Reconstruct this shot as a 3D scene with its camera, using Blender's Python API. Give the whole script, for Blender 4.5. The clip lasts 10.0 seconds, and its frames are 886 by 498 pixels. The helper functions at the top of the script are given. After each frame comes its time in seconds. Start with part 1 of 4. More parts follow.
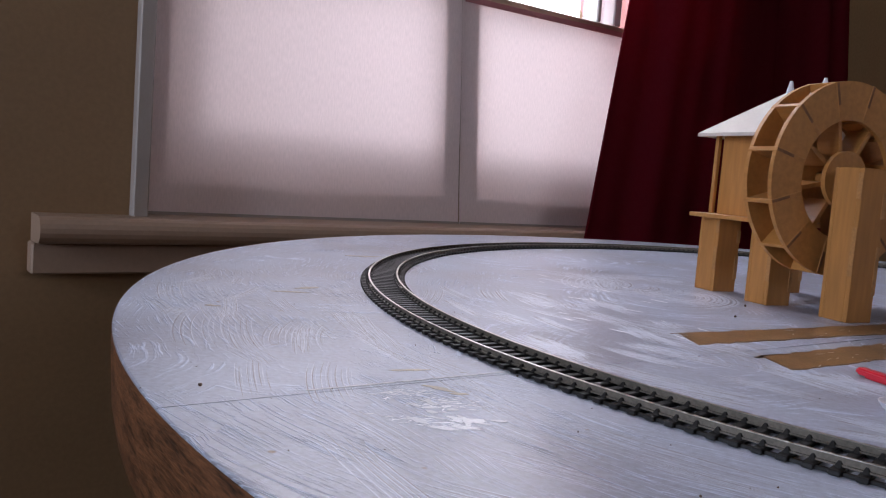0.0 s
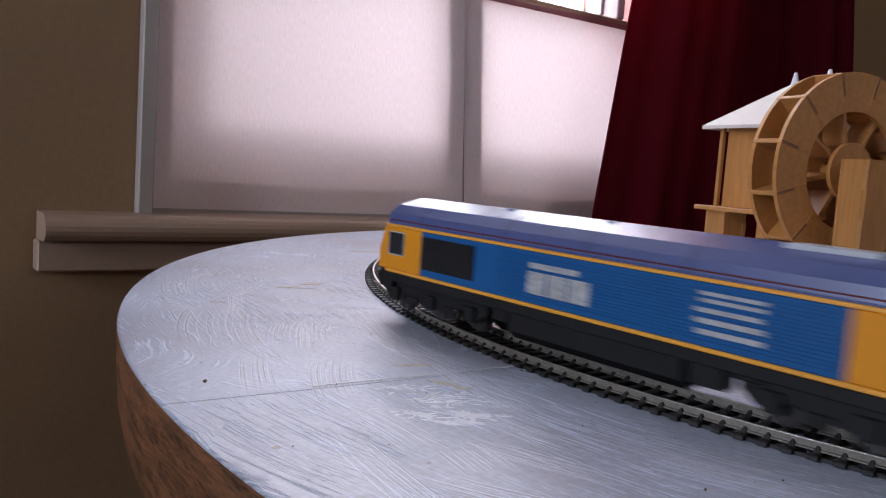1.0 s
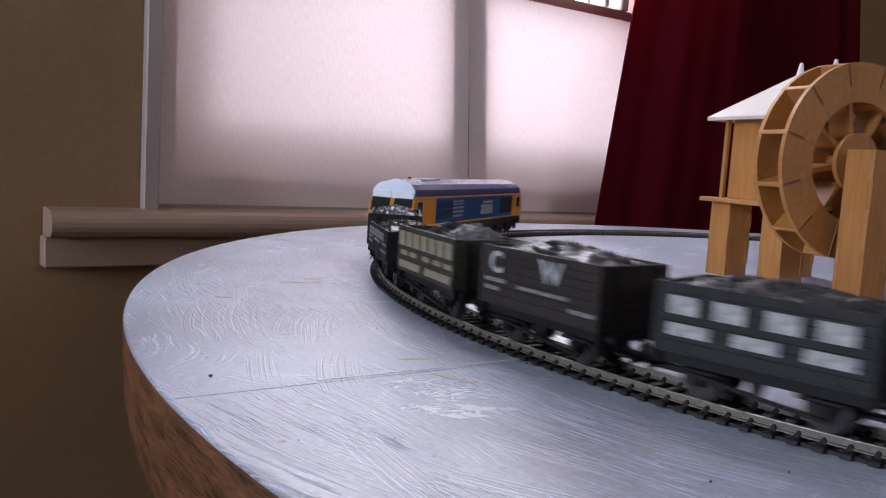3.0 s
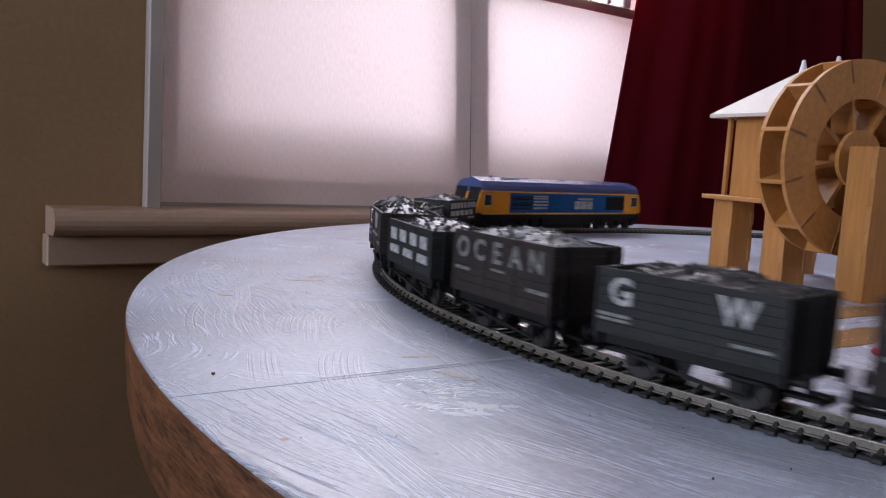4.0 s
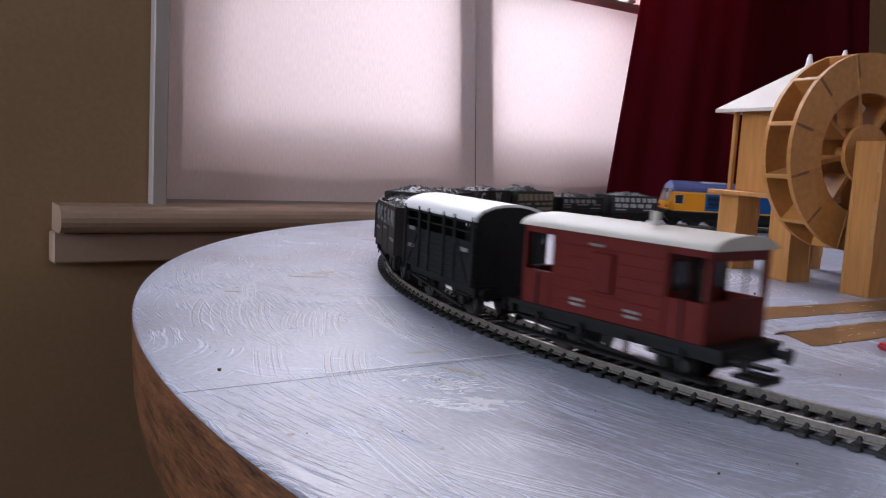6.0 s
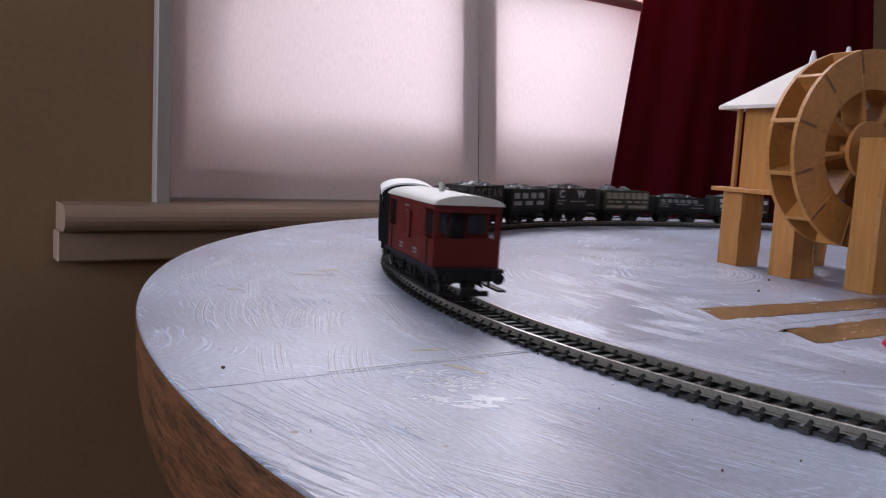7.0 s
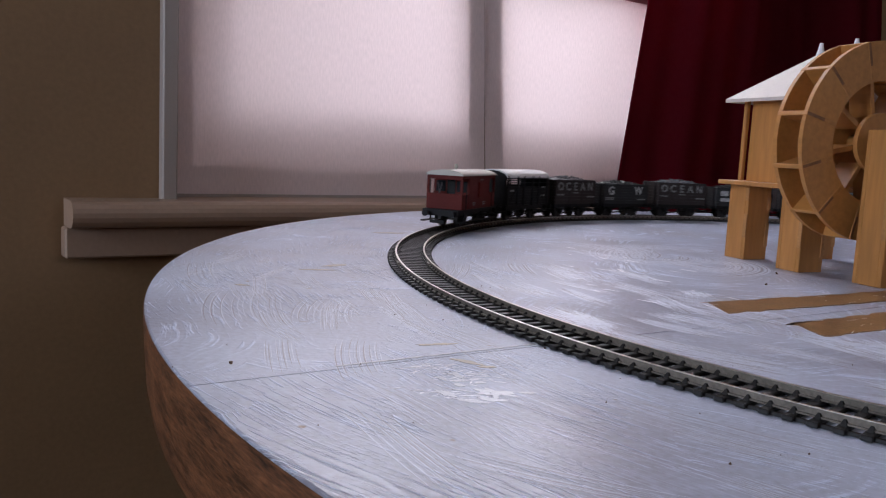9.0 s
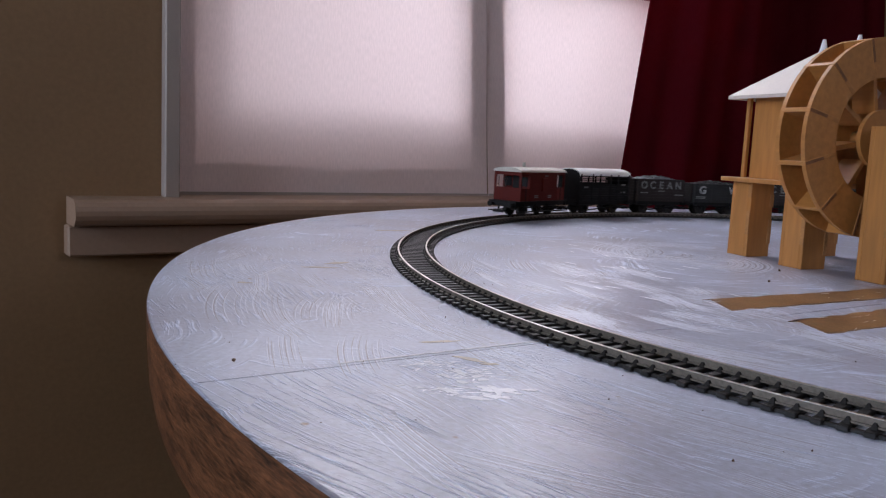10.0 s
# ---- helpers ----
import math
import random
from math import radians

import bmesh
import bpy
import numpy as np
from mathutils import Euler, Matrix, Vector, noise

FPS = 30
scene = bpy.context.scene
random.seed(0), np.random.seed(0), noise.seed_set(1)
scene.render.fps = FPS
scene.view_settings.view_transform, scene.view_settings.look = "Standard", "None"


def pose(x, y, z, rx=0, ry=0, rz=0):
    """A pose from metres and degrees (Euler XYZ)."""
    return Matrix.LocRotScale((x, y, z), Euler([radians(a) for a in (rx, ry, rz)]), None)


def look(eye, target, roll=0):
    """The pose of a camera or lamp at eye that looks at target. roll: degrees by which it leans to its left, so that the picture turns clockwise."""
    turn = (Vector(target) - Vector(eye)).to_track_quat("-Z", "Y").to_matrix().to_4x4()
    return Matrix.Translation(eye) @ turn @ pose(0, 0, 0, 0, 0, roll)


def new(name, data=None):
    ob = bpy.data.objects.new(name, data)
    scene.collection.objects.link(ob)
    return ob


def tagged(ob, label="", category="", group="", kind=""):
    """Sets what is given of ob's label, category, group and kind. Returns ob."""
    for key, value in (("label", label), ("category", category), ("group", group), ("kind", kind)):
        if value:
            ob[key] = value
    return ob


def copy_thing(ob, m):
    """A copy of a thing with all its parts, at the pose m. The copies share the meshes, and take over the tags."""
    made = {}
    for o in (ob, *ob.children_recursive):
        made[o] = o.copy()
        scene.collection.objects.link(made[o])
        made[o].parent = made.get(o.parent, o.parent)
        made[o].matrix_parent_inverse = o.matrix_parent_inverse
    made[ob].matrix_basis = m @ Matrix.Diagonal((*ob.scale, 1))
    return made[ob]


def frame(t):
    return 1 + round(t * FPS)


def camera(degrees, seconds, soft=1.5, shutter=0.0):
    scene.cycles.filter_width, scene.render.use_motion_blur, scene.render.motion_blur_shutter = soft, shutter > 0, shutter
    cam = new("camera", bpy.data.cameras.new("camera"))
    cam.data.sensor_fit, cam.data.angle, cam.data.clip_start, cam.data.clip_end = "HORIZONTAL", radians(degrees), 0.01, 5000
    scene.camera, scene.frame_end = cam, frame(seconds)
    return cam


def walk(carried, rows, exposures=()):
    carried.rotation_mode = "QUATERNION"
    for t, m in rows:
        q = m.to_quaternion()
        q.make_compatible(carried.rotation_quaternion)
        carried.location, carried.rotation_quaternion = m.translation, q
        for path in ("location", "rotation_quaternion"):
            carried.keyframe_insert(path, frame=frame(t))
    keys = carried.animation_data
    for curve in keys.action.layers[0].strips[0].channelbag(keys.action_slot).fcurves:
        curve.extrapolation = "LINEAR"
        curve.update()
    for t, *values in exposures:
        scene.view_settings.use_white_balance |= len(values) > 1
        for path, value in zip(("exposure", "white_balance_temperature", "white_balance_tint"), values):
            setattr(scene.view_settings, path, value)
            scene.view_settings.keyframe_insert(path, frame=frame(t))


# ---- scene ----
# ---- camera and its path ----
cam = camera(56.8, 10.0, soft=1.2, shutter=0.6)
PATH = [  # seconds, yaw to the right, pitch down, roll (degrees), x, y, z (mm)
    (0.0, 0.024, 5.276, 4.483, 0.02, 0.06, 69.78), (0.5, -0.158, 5.488, 4.231, 0.33, 0.18, 69.82),
    (1.0, -0.303, 5.665, 4.036, 0.56, 0.25, 69.85), (1.5, -0.420, 5.812, 3.889, 0.73, 0.30, 69.86),
    (2.0, -0.517, 5.936, 3.778, 0.86, 0.32, 69.87), (2.5, -0.600, 6.042, 3.694, 0.95, 0.32, 69.86),
    (4.0, -0.823, 6.290, 3.530, 1.08, 0.24, 69.81), (5.0, -0.988, 6.433, 3.436, 1.11, 0.16, 69.74),
    (5.5, -1.081, 6.505, 3.383, 1.13, 0.12, 69.71), (7.0, -1.407, 6.741, 3.181, 1.20, 0.02, 69.58),
    (8.0, -1.645, 6.917, 3.021, 1.26, 0.00, 69.48), (9.0, -1.864, 7.101, 2.868, 1.30, 0.00, 69.38),
    (10.0, -2.018, 7.278, 2.767, 1.27, 0.05, 69.27)]


def eye_row(t, yaw, pitch, roll, x, y, z):
    e = Vector((x, y, z)) * 0.001
    a, b = radians(yaw), radians(pitch)
    way = Vector((math.sin(a) * math.cos(b), math.cos(a) * math.cos(b), -math.sin(b)))
    return t, look(e, e + way, roll)


walk(cam, [eye_row(*r) for r in PATH], [(t, e, 6050, 17) for t, e in ((0.0, 0.20), (0.6, 0.27), (1.1, 0.47), (2.5, 0.57), (5.5, 0.60), (7.0, 0.43), (8.5, 0.26), (10.0, 0.22))])

# ---- light ----
MM = 0.001
CX, CY, R_TRACK = 0.3937, 0.5438, 0.431      # the round table's centre, the track's radius
RAIL = 4.5                                    # rail head above the table top, mm
AZ = radians(53.26)                           # the window wall runs along this bearing
WALL_N = Vector((-math.cos(AZ), math.sin(AZ), 0))
WALL_A = Vector((math.sin(AZ), math.cos(AZ), 0))
WALL_D = 0.950
# wall frame: X along the wall, Y outwards through it, Z up
WALL = Matrix.Translation(WALL_N * WALL_D) @ Matrix((WALL_A, WALL_N, Vector((0, 0, 1)))).transposed().to_4x4()

world = bpy.data.worlds.new("daylight")
scene.world = world
world.use_nodes = True
wn = world.node_tree.nodes
sky = wn.new("ShaderNodeTexSky")
sky.sky_type, sky.sun_disc = "NISHITA", False
sky.sun_elevation, sky.sun_rotation = radians(38), radians(150)
wn["Background"].inputs["Strength"].default_value = 0.15
world.node_tree.links.new(sky.outputs[0], wn["Background"].inputs[0])

sun = new("sun", bpy.data.lights.new("sun", "SUN"))
sun.data.energy, sun.data.angle, sun.data.color = 1.0, radians(10), (1.0, 0.96, 0.9)
sun.matrix_basis = look((0, 0, 5), (-1.6, 2.4, 2.2))


def area_lamp(name, m, w, h, power, colour):
    lamp = new(name, bpy.data.lights.new(name, "AREA"))
    lamp.data.shape, lamp.data.size, lamp.data.size_y = "RECTANGLE", w, h
    lamp.data.energy, lamp.data.color = power, colour
    lamp.matrix_basis = m
    return lamp


# skylight through the window and an unseen left one; rear lamp is added fill
area_lamp("window_skylight", WALL @ Matrix.Translation((0.95, 0.62, 0.75)) @ pose(0, 0, 0, -68, 0, 0), 2.4, 1.3, 53, (1.0, 0.965, 0.97))
area_lamp("side_window_skylight", WALL @ look((-2.56, -0.50, 0.72), (0.0, -0.60, 0.1)), 1.1, 1.1, 33, (0.84, 0.92, 1.0))
area_lamp("rear_window_skylight", WALL @ look((1.45, -3.84, 1.20), (0.4, 0.0, 0.3)), 1.1, 0.8, 4.5, (1.0, 0.90, 0.80))


# ---- materials ----
def material(name, colour, rough=0.6, metal=0.0, vary=0.25, scale=60.0, bump=0.1, fine=900.0, spec=0.5, stretch=(1, 1, 1), per_object=0.0):
    m = bpy.data.materials.new(name)
    m.use_nodes = True
    n, l = m.node_tree.nodes, m.node_tree.links
    b = n["Principled BSDF"]
    b.inputs["Roughness"].default_value, b.inputs["Metallic"].default_value = rough, metal
    b.inputs["Specular IOR Level"].default_value = spec
    tc, mp = n.new("ShaderNodeTexCoord"), n.new("ShaderNodeMapping")
    mp.inputs["Scale"].default_value = stretch
    l.new(tc.outputs["Object"], mp.inputs["Vector"])
    big, small = n.new("ShaderNodeTexNoise"), n.new("ShaderNodeTexNoise")
    big.inputs["Scale"].default_value, small.inputs["Scale"].default_value = scale, fine
    big.inputs["Detail"].default_value = small.inputs["Detail"].default_value = 4
    l.new(mp.outputs[0], big.inputs["Vector"]), l.new(mp.outputs[0], small.inputs["Vector"])
    ramp = n.new("ShaderNodeMixRGB")
    ramp.blend_type = "MIX"
    dark = tuple(c * (1 - vary) for c in colour)
    light = tuple(min(1, c * (1 + vary)) for c in colour)
    ramp.inputs["Color1"].default_value, ramp.inputs["Color2"].default_value = (*dark, 1), (*light, 1)
    add = n.new("ShaderNodeMath")
    add.operation = "MULTIPLY_ADD"
    l.new(small.outputs["Fac"], add.inputs[0])
    add.inputs[1].default_value = 0.5
    half = n.new("ShaderNodeMath")
    half.operation = "MULTIPLY"
    half.inputs[1].default_value = 0.5
    l.new(big.outputs["Fac"], half.inputs[0]), l.new(half.outputs[0], add.inputs[2])
    wide = n.new("ShaderNodeMapRange")
    wide.inputs["From Min"].default_value, wide.inputs["From Max"].default_value = 0.33, 0.67
    l.new(add.outputs[0], wide.inputs["Value"])
    fac = wide.outputs[0]
    if per_object:
        info = n.new("ShaderNodeObjectInfo")
        pm = n.new("ShaderNodeMath")
        pm.operation = "MULTIPLY_ADD"
        pm.inputs[1].default_value = per_object
        l.new(info.outputs["Random"], pm.inputs[0]), l.new(fac, pm.inputs[2])
        fac = pm.outputs[0]
    l.new(fac, ramp.inputs["Fac"])
    l.new(ramp.outputs[0], b.inputs["Base Color"])
    if bump:
        bp = n.new("ShaderNodeBump")
        bp.inputs["Strength"].default_value, bp.inputs["Distance"].default_value = bump, 0.0006
        l.new(add.outputs[0], bp.inputs["Height"]), l.new(bp.outputs[0], b.inputs["Normal"])
    return m


def painted_top():
    """Thin greyish white paint brushed over a board: swept arcs of brush marks, worn and blotched, a satin sheen."""
    m = bpy.data.materials.new("brushed_paint")
    m.use_nodes = True
    n, l = m.node_tree.nodes, m.node_tree.links
    b = n["Principled BSDF"]
    tc = n.new("ShaderNodeTexCoord")
    pos = tc.outputs["Object"]

    def noise_tex(vec, scale, detail, rough=0.5):
        t = n.new("ShaderNodeTexNoise")
        t.inputs["Scale"].default_value, t.inputs["Detail"].default_value, t.inputs["Roughness"].default_value = scale, detail, rough
        l.new(vec, t.inputs["Vector"])
        return t

    def maths(op, a, c=None, d=None):
        q = n.new("ShaderNodeMath")
        q.operation = op
        for k, v in enumerate((a, c, d)):
            if v is None:
                continue
            if isinstance(v, (int, float)):
                q.inputs[k].default_value = v
            else:
                l.new(v, q.inputs[k])
        return q.outputs[0]

    warp = noise_tex(pos, 7, 3)
    wv = n.new("ShaderNodeVectorMath")
    wv.operation = "MULTIPLY_ADD"
    wv.inputs[1].default_value = (0.07, 0.07, 0)
    l.new(warp.outputs["Color"], wv.inputs[0]), l.new(pos, wv.inputs[2])
    # swept arcs about scattered centres
    vor = n.new("ShaderNodeTexVoronoi")
    vor.inputs["Scale"].default_value = 8.0
    l.new(wv.outputs[0], vor.inputs["Vector"])
    comb = n.new("ShaderNodeCombineXYZ")
    l.new(maths("MULTIPLY", vor.outputs["Distance"], 70), comb.inputs[0])
    sep = n.new("ShaderNodeSeparateXYZ")
    l.new(pos, sep.inputs[0])
    l.new(maths("MULTIPLY", sep.outputs[0], 26), comb.inputs[1])
    l.new(maths("MULTIPLY", sep.outputs[1], 26), comb.inputs[2])
    arcs = noise_tex(comb.outputs[0], 1.0, 4, 0.6)
    # strokes swept round the table, each patch leaning its own way
    cell = n.new("ShaderNodeTexVoronoi")
    cell.inputs["Scale"].default_value = 11.0
    l.new(wv.outputs[0], cell.inputs["Vector"])
    csep = n.new("ShaderNodeSeparateXYZ")
    l.new(cell.outputs["Color"], csep.inputs[0])
    wsep = n.new("ShaderNodeSeparateXYZ")
    sway = n.new("ShaderNodeVectorMath")
    sway.operation = "MULTIPLY_ADD"
    sway.inputs[1].default_value = (0.016, 0.016, 0)
    l.new(noise_tex(pos, 11, 1).outputs["Color"], sway.inputs[0]), l.new(pos, sway.inputs[2])
    l.new(sway.outputs[0], wsep.inputs[0])
    wx, wy = maths("ADD", wsep.outputs[0], -0.03), maths("ADD", wsep.outputs[1], -0.03)
    radius = maths("SQRT", maths("ADD", maths("MULTIPLY", wx, wx), maths("MULTIPLY", wy, wy)))
    turn = maths("ARCTAN2", maths("SUBTRACT", wx, wy), maths("MULTIPLY", maths("ADD", wx, wy), -1.0))
    lean = maths("MULTIPLY", maths("MULTIPLY_ADD", csep.outputs[0], 0.22, -0.06), turn)
    bru = n.new("ShaderNodeCombineXYZ")
    l.new(maths("MULTIPLY", maths("ADD", radius, lean), 1250), bru.inputs[0])
    l.new(maths("MULTIPLY", turn, 21), bru.inputs[1])
    l.new(maths("MULTIPLY", csep.outputs[1], 40), bru.inputs[2])
    straight = noise_tex(bru.outputs[0], 1.0, 3, 0.55)
    where = noise_tex(pos, 6.5, 2)
    wr = n.new("ShaderNodeMapRange")
    wr.inputs["From Min"].default_value, wr.inputs["From Max"].default_value = 0.40, 0.50
    l.new(where.outputs["Fac"], wr.inputs["Value"])
    mixs = n.new("ShaderNodeMix")
    ring = n.new("ShaderNodeMapRange")
    ring.inputs["From Min"].default_value, ring.inputs["From Max"].default_value = 0.34, 0.43
    l.new(radius, ring.inputs["Value"])
    l.new(maths("MULTIPLY", wr.outputs[0], ring.outputs[0]), mixs.inputs[0]), l.new(arcs.outputs["Fac"], mixs.inputs[2]), l.new(straight.outputs["Fac"], mixs.inputs[3])
    # only the crests of the strokes stand up, and only in places
    crest = n.new("ShaderNodeMapRange")
    crest.inputs["From Min"].default_value, crest.inputs["From Max"].default_value = 0.53, 0.68
    l.new(mixs.outputs[0], crest.inputs["Value"])
    place = noise_tex(pos, 30, 4)
    pr = n.new("ShaderNodeMapRange")
    pr.inputs["From Min"].default_value, pr.inputs["From Max"].default_value = 0.42, 0.60
    pr.inputs["To Min"].default_value = 0.14
    l.new(place.outputs["Fac"], pr.inputs["Value"])
    stroke = maths("MULTIPLY", crest.outputs[0], pr.outputs[0])
    blotch = noise_tex(pos, 9, 5)
    grain = noise_tex(pos, 420, 4)
    ramp = n.new("ShaderNodeValToRGB")
    e = ramp.color_ramp.elements
    e[0].position, e[0].color = 0.22, (0.272, 0.275, 0.335, 1)
    e[1].position, e[1].color = 0.75, (0.60, 0.665, 0.81, 1)
    mid = e.new(0.40)
    mid.color = (0.385, 0.42, 0.525, 1)
    tone = maths("MULTIPLY_ADD", stroke, 0.8, maths("MULTIPLY_ADD", blotch.outputs["Fac"], 0.74, maths("MULTIPLY_ADD", grain.outputs["Fac"], 0.32, -0.18)))
    l.new(tone, ramp.inputs["Fac"])
    # few pinholes and flecks where the brown board shows
    fl = noise_tex(pos, 95, 2)
    flr = n.new("ShaderNodeMapRange")
    flr.inputs["From Min"].default_value, flr.inputs["From Max"].default_value = 0.73, 0.77
    l.new(fl.outputs["Fac"], flr.inputs["Value"])
    mx = n.new("ShaderNodeMixRGB")
    mx.inputs["Color2"].default_value = (0.21, 0.15, 0.10, 1)
    l.new(flr.outputs[0], mx.inputs["Fac"]), l.new(ramp.outputs[0], mx.inputs["Color1"])
    l.new(mx.outputs[0], b.inputs["Base Color"])
    rr = n.new("ShaderNodeMapRange")
    rr.inputs["From Min"].default_value, rr.inputs["From Max"].default_value = 0.35, 0.65
    rr.inputs["To Min"].default_value, rr.inputs["To Max"].default_value = 0.3, 0.42
    l.new(blotch.outputs["Fac"], rr.inputs["Value"]), l.new(rr.outputs[0], b.inputs["Roughness"])
    bp = n.new("ShaderNodeBump")
    bp.inputs["Strength"].default_value, bp.inputs["Distance"].default_value = 1.0, 0.0005
    l.new(maths("MULTIPLY_ADD", grain.outputs["Fac"], 0.3, stroke), bp.inputs["Height"]), l.new(bp.outputs[0], b.inputs["Normal"])
    return m


def fabric(name, colour, through_share):
    """Thin woven cloth that lets daylight through."""
    m = bpy.data.materials.new(name)
    m.use_nodes = True
    n, l = m.node_tree.nodes, m.node_tree.links
    n.remove(n["Principled BSDF"])
    d, t, mix = n.new("ShaderNodeBsdfDiffuse"), n.new("ShaderNodeBsdfTranslucent"), n.new("ShaderNodeMixShader")
    tc = n.new("ShaderNodeTexCoord")
    mp = n.new("ShaderNodeMapping")
    mp.inputs["Scale"].default_value = (500, 1, 110)
    l.new(tc.outputs["Object"], mp.inputs["Vector"])
    weave = n.new("ShaderNodeTexNoise")
    weave.inputs["Scale"].default_value, weave.inputs["Detail"].default_value = 1.0, 3
    l.new(mp.outputs[0], weave.inputs["Vector"])
    ramp = n.new("ShaderNodeValToRGB")
    ramp.color_ramp.elements[0].position, ramp.color_ramp.elements[0].color = 0.3, (*[c * 0.9 for c in colour], 1)
    ramp.color_ramp.elements[1].position, ramp.color_ramp.elements[1].color = 0.7, (*colour, 1)
    l.new(weave.outputs["Fac"], ramp.inputs["Fac"])
    l.new(ramp.outputs[0], d.inputs["Color"]), l.new(ramp.outputs[0], t.inputs["Color"])
    mix.inputs["Fac"].default_value = through_share
    l.new(d.outputs[0], mix.inputs[1]), l.new(t.outputs[0], mix.inputs[2])
    l.new(mix.outputs[0], n["Material Output"].inputs["Surface"])
    return m


PAINT_TOP = painted_top()
EDGE_WOOD = material("oak_edge", (0.125, 0.050, 0.021), 0.5, spec=0.3, vary=0.8, scale=55, bump=0.9, fine=260, stretch=(0.8, 0.8, 4.5))
BARE_BOARD = material("bare_hardboard", (0.24, 0.135, 0.06), 0.28, vary=0.5, scale=40, fine=700)
WALL_PAINT = material("tan_wall_paint", (0.268, 0.164, 0.082), 0.7, vary=0.12, scale=5, bump=0.15, fine=160)
WOOD_PAINT = material("cream_gloss_paint", (0.34, 0.232, 0.165), 0.4, vary=0.08, scale=9, bump=0.05, fine=200)
WHITE_PAINT = material("white_gloss_paint", (0.36, 0.31, 0.28), 0.5, vary=0.06, scale=20, bump=0.05)
BAR_WHITE = material("white_sash_paint", (0.72, 0.71, 0.72), 0.4, vary=0.05, scale=20)
PINK_HEM = material("faded_pink_hem", (0.42, 0.17, 0.18), 0.8, vary=0.12, scale=60)
BLIND_CLOTH = fabric("white_blind_cloth", (0.92, 0.78, 0.77), 0.15)
CURTAIN = fabric("dark_red_velvet", (0.165, 0.012, 0.022), 0.62)
STONE = material("outside_masonry", (0.42, 0.41, 0.41), 0.9, vary=0.2, scale=10, bump=0.3, fine=90)
CEIL = material("ceiling_plaster", (0.7, 0.68, 0.64), 0.9, vary=0.05, scale=3)
CARPET = material("dark_carpet", (0.10, 0.07, 0.05), 0.95, vary=0.3, scale=60)
PLY = material("birch_plywood", (0.40, 0.175, 0.042), 0.5, vary=0.22, scale=14, bump=0.12, fine=260, stretch=(1, 1, 0.12), per_object=0.25)
PLY_EDGE = material("plywood_cut_edge", (0.40, 0.19, 0.06), 0.6, vary=0.25, scale=90)
CARD_ROOF = material("pale_ply_roof", (0.56, 0.50, 0.45), 0.55, vary=0.1, scale=40)
SLEEPER = material("black_sleeper_plastic", (0.013, 0.012, 0.012), 0.5, spec=0.35, vary=0.3, scale=200, per_object=0.3)
RAIL_BROWN = material("tarnished_rail_side", (0.16, 0.14, 0.115), 0.5, 0.4, vary=0.35, scale=80)
CREAM_MARK = material("faded_cream_marking", (0.22, 0.19, 0.13), 0.6, vary=0.3, scale=200)
RAIL_METAL = material("nickel_silver_rail", (0.62, 0.59, 0.53), 0.28, 0.9, vary=0.3, scale=60, bump=0.05)
BLACK = material("black_plastic", (0.008, 0.0075, 0.008), 0.55, spec=0.2, vary=0.3, scale=150)
STEEL = material("wheel_steel", (0.025, 0.022, 0.022), 0.5, 0.3, vary=0.2, scale=200)
LOCO_BLUE = material("loco_mid_blue", (0.007, 0.080, 0.24), 0.5, spec=0.2, vary=0.06, scale=60, bump=0.02)
LOCO_ROOF = material("loco_violet_blue_roof", (0.066, 0.088, 0.22), 0.26, spec=0.8, vary=0.08, scale=60, bump=0.02)
LOCO_YELLOW = material("loco_yellow", (0.62, 0.235, 0.006), 0.5, spec=0.2, vary=0.05, scale=60, bump=0.02)
LOCO_ORANGE = material("loco_orange_line", (0.70, 0.31, 0.03), 0.4, vary=0.05)
GLASS_DARK = material("dark_cab_glazing", (0.02, 0.022, 0.026), 0.08, vary=0.1)
WHITE_MARK = material("white_marking", (0.33, 0.33, 0.33), 0.5, vary=0.5, scale=420)
FADED_MARK = material("faded_grey_lettering", (0.14, 0.14, 0.135), 0.6, vary=0.8, scale=300)
GREY_MARK = material("worn_grey_marking", (0.17, 0.17, 0.165), 0.6, vary=0.6, scale=420)
TARRED = material("tarred_black_paint", (0.009, 0.009, 0.0095), 0.65, spec=0.2, vary=0.4, scale=80, fine=500)
WAGON_BLACK = material("black_wagon_paint", (0.012, 0.012, 0.013), 0.65, spec=0.25, vary=0.35, scale=80, fine=500)
WAGON_GREY = material("grey_wagon_paint", (0.021, 0.022, 0.0225), 0.65, spec=0.25, vary=0.3, scale=80)
WAGON_BROWN = material("dark_brown_wagon_paint", (0.027, 0.0205, 0.019), 0.65, spec=0.25, vary=0.3, scale=80)
WAGON_BEIGE = material("weathered_beige_planks", (0.040, 0.038, 0.027), 0.65, spec=0.25, vary=0.5, scale=60)
COAL = material("coal", (0.025, 0.025, 0.027), 0.35, vary=0.5, scale=200, bump=0.4)
COAL_GREY = material("dusty_grey_coal", (0.09, 0.095, 0.105), 0.4, vary=0.5, scale=200, bump=0.4)
VAN_RED = material("bauxite_red_paint", (0.095, 0.011, 0.008), 0.55, spec=0.15, vary=0.15, scale=60)
VAN_ROOF = material("cream_white_roof", (0.5, 0.48, 0.42), 0.5, vary=0.08, scale=60)
ROOF_WHITE = material("white_roof", (0.75, 0.75, 0.74), 0.45, vary=0.06, scale=60)
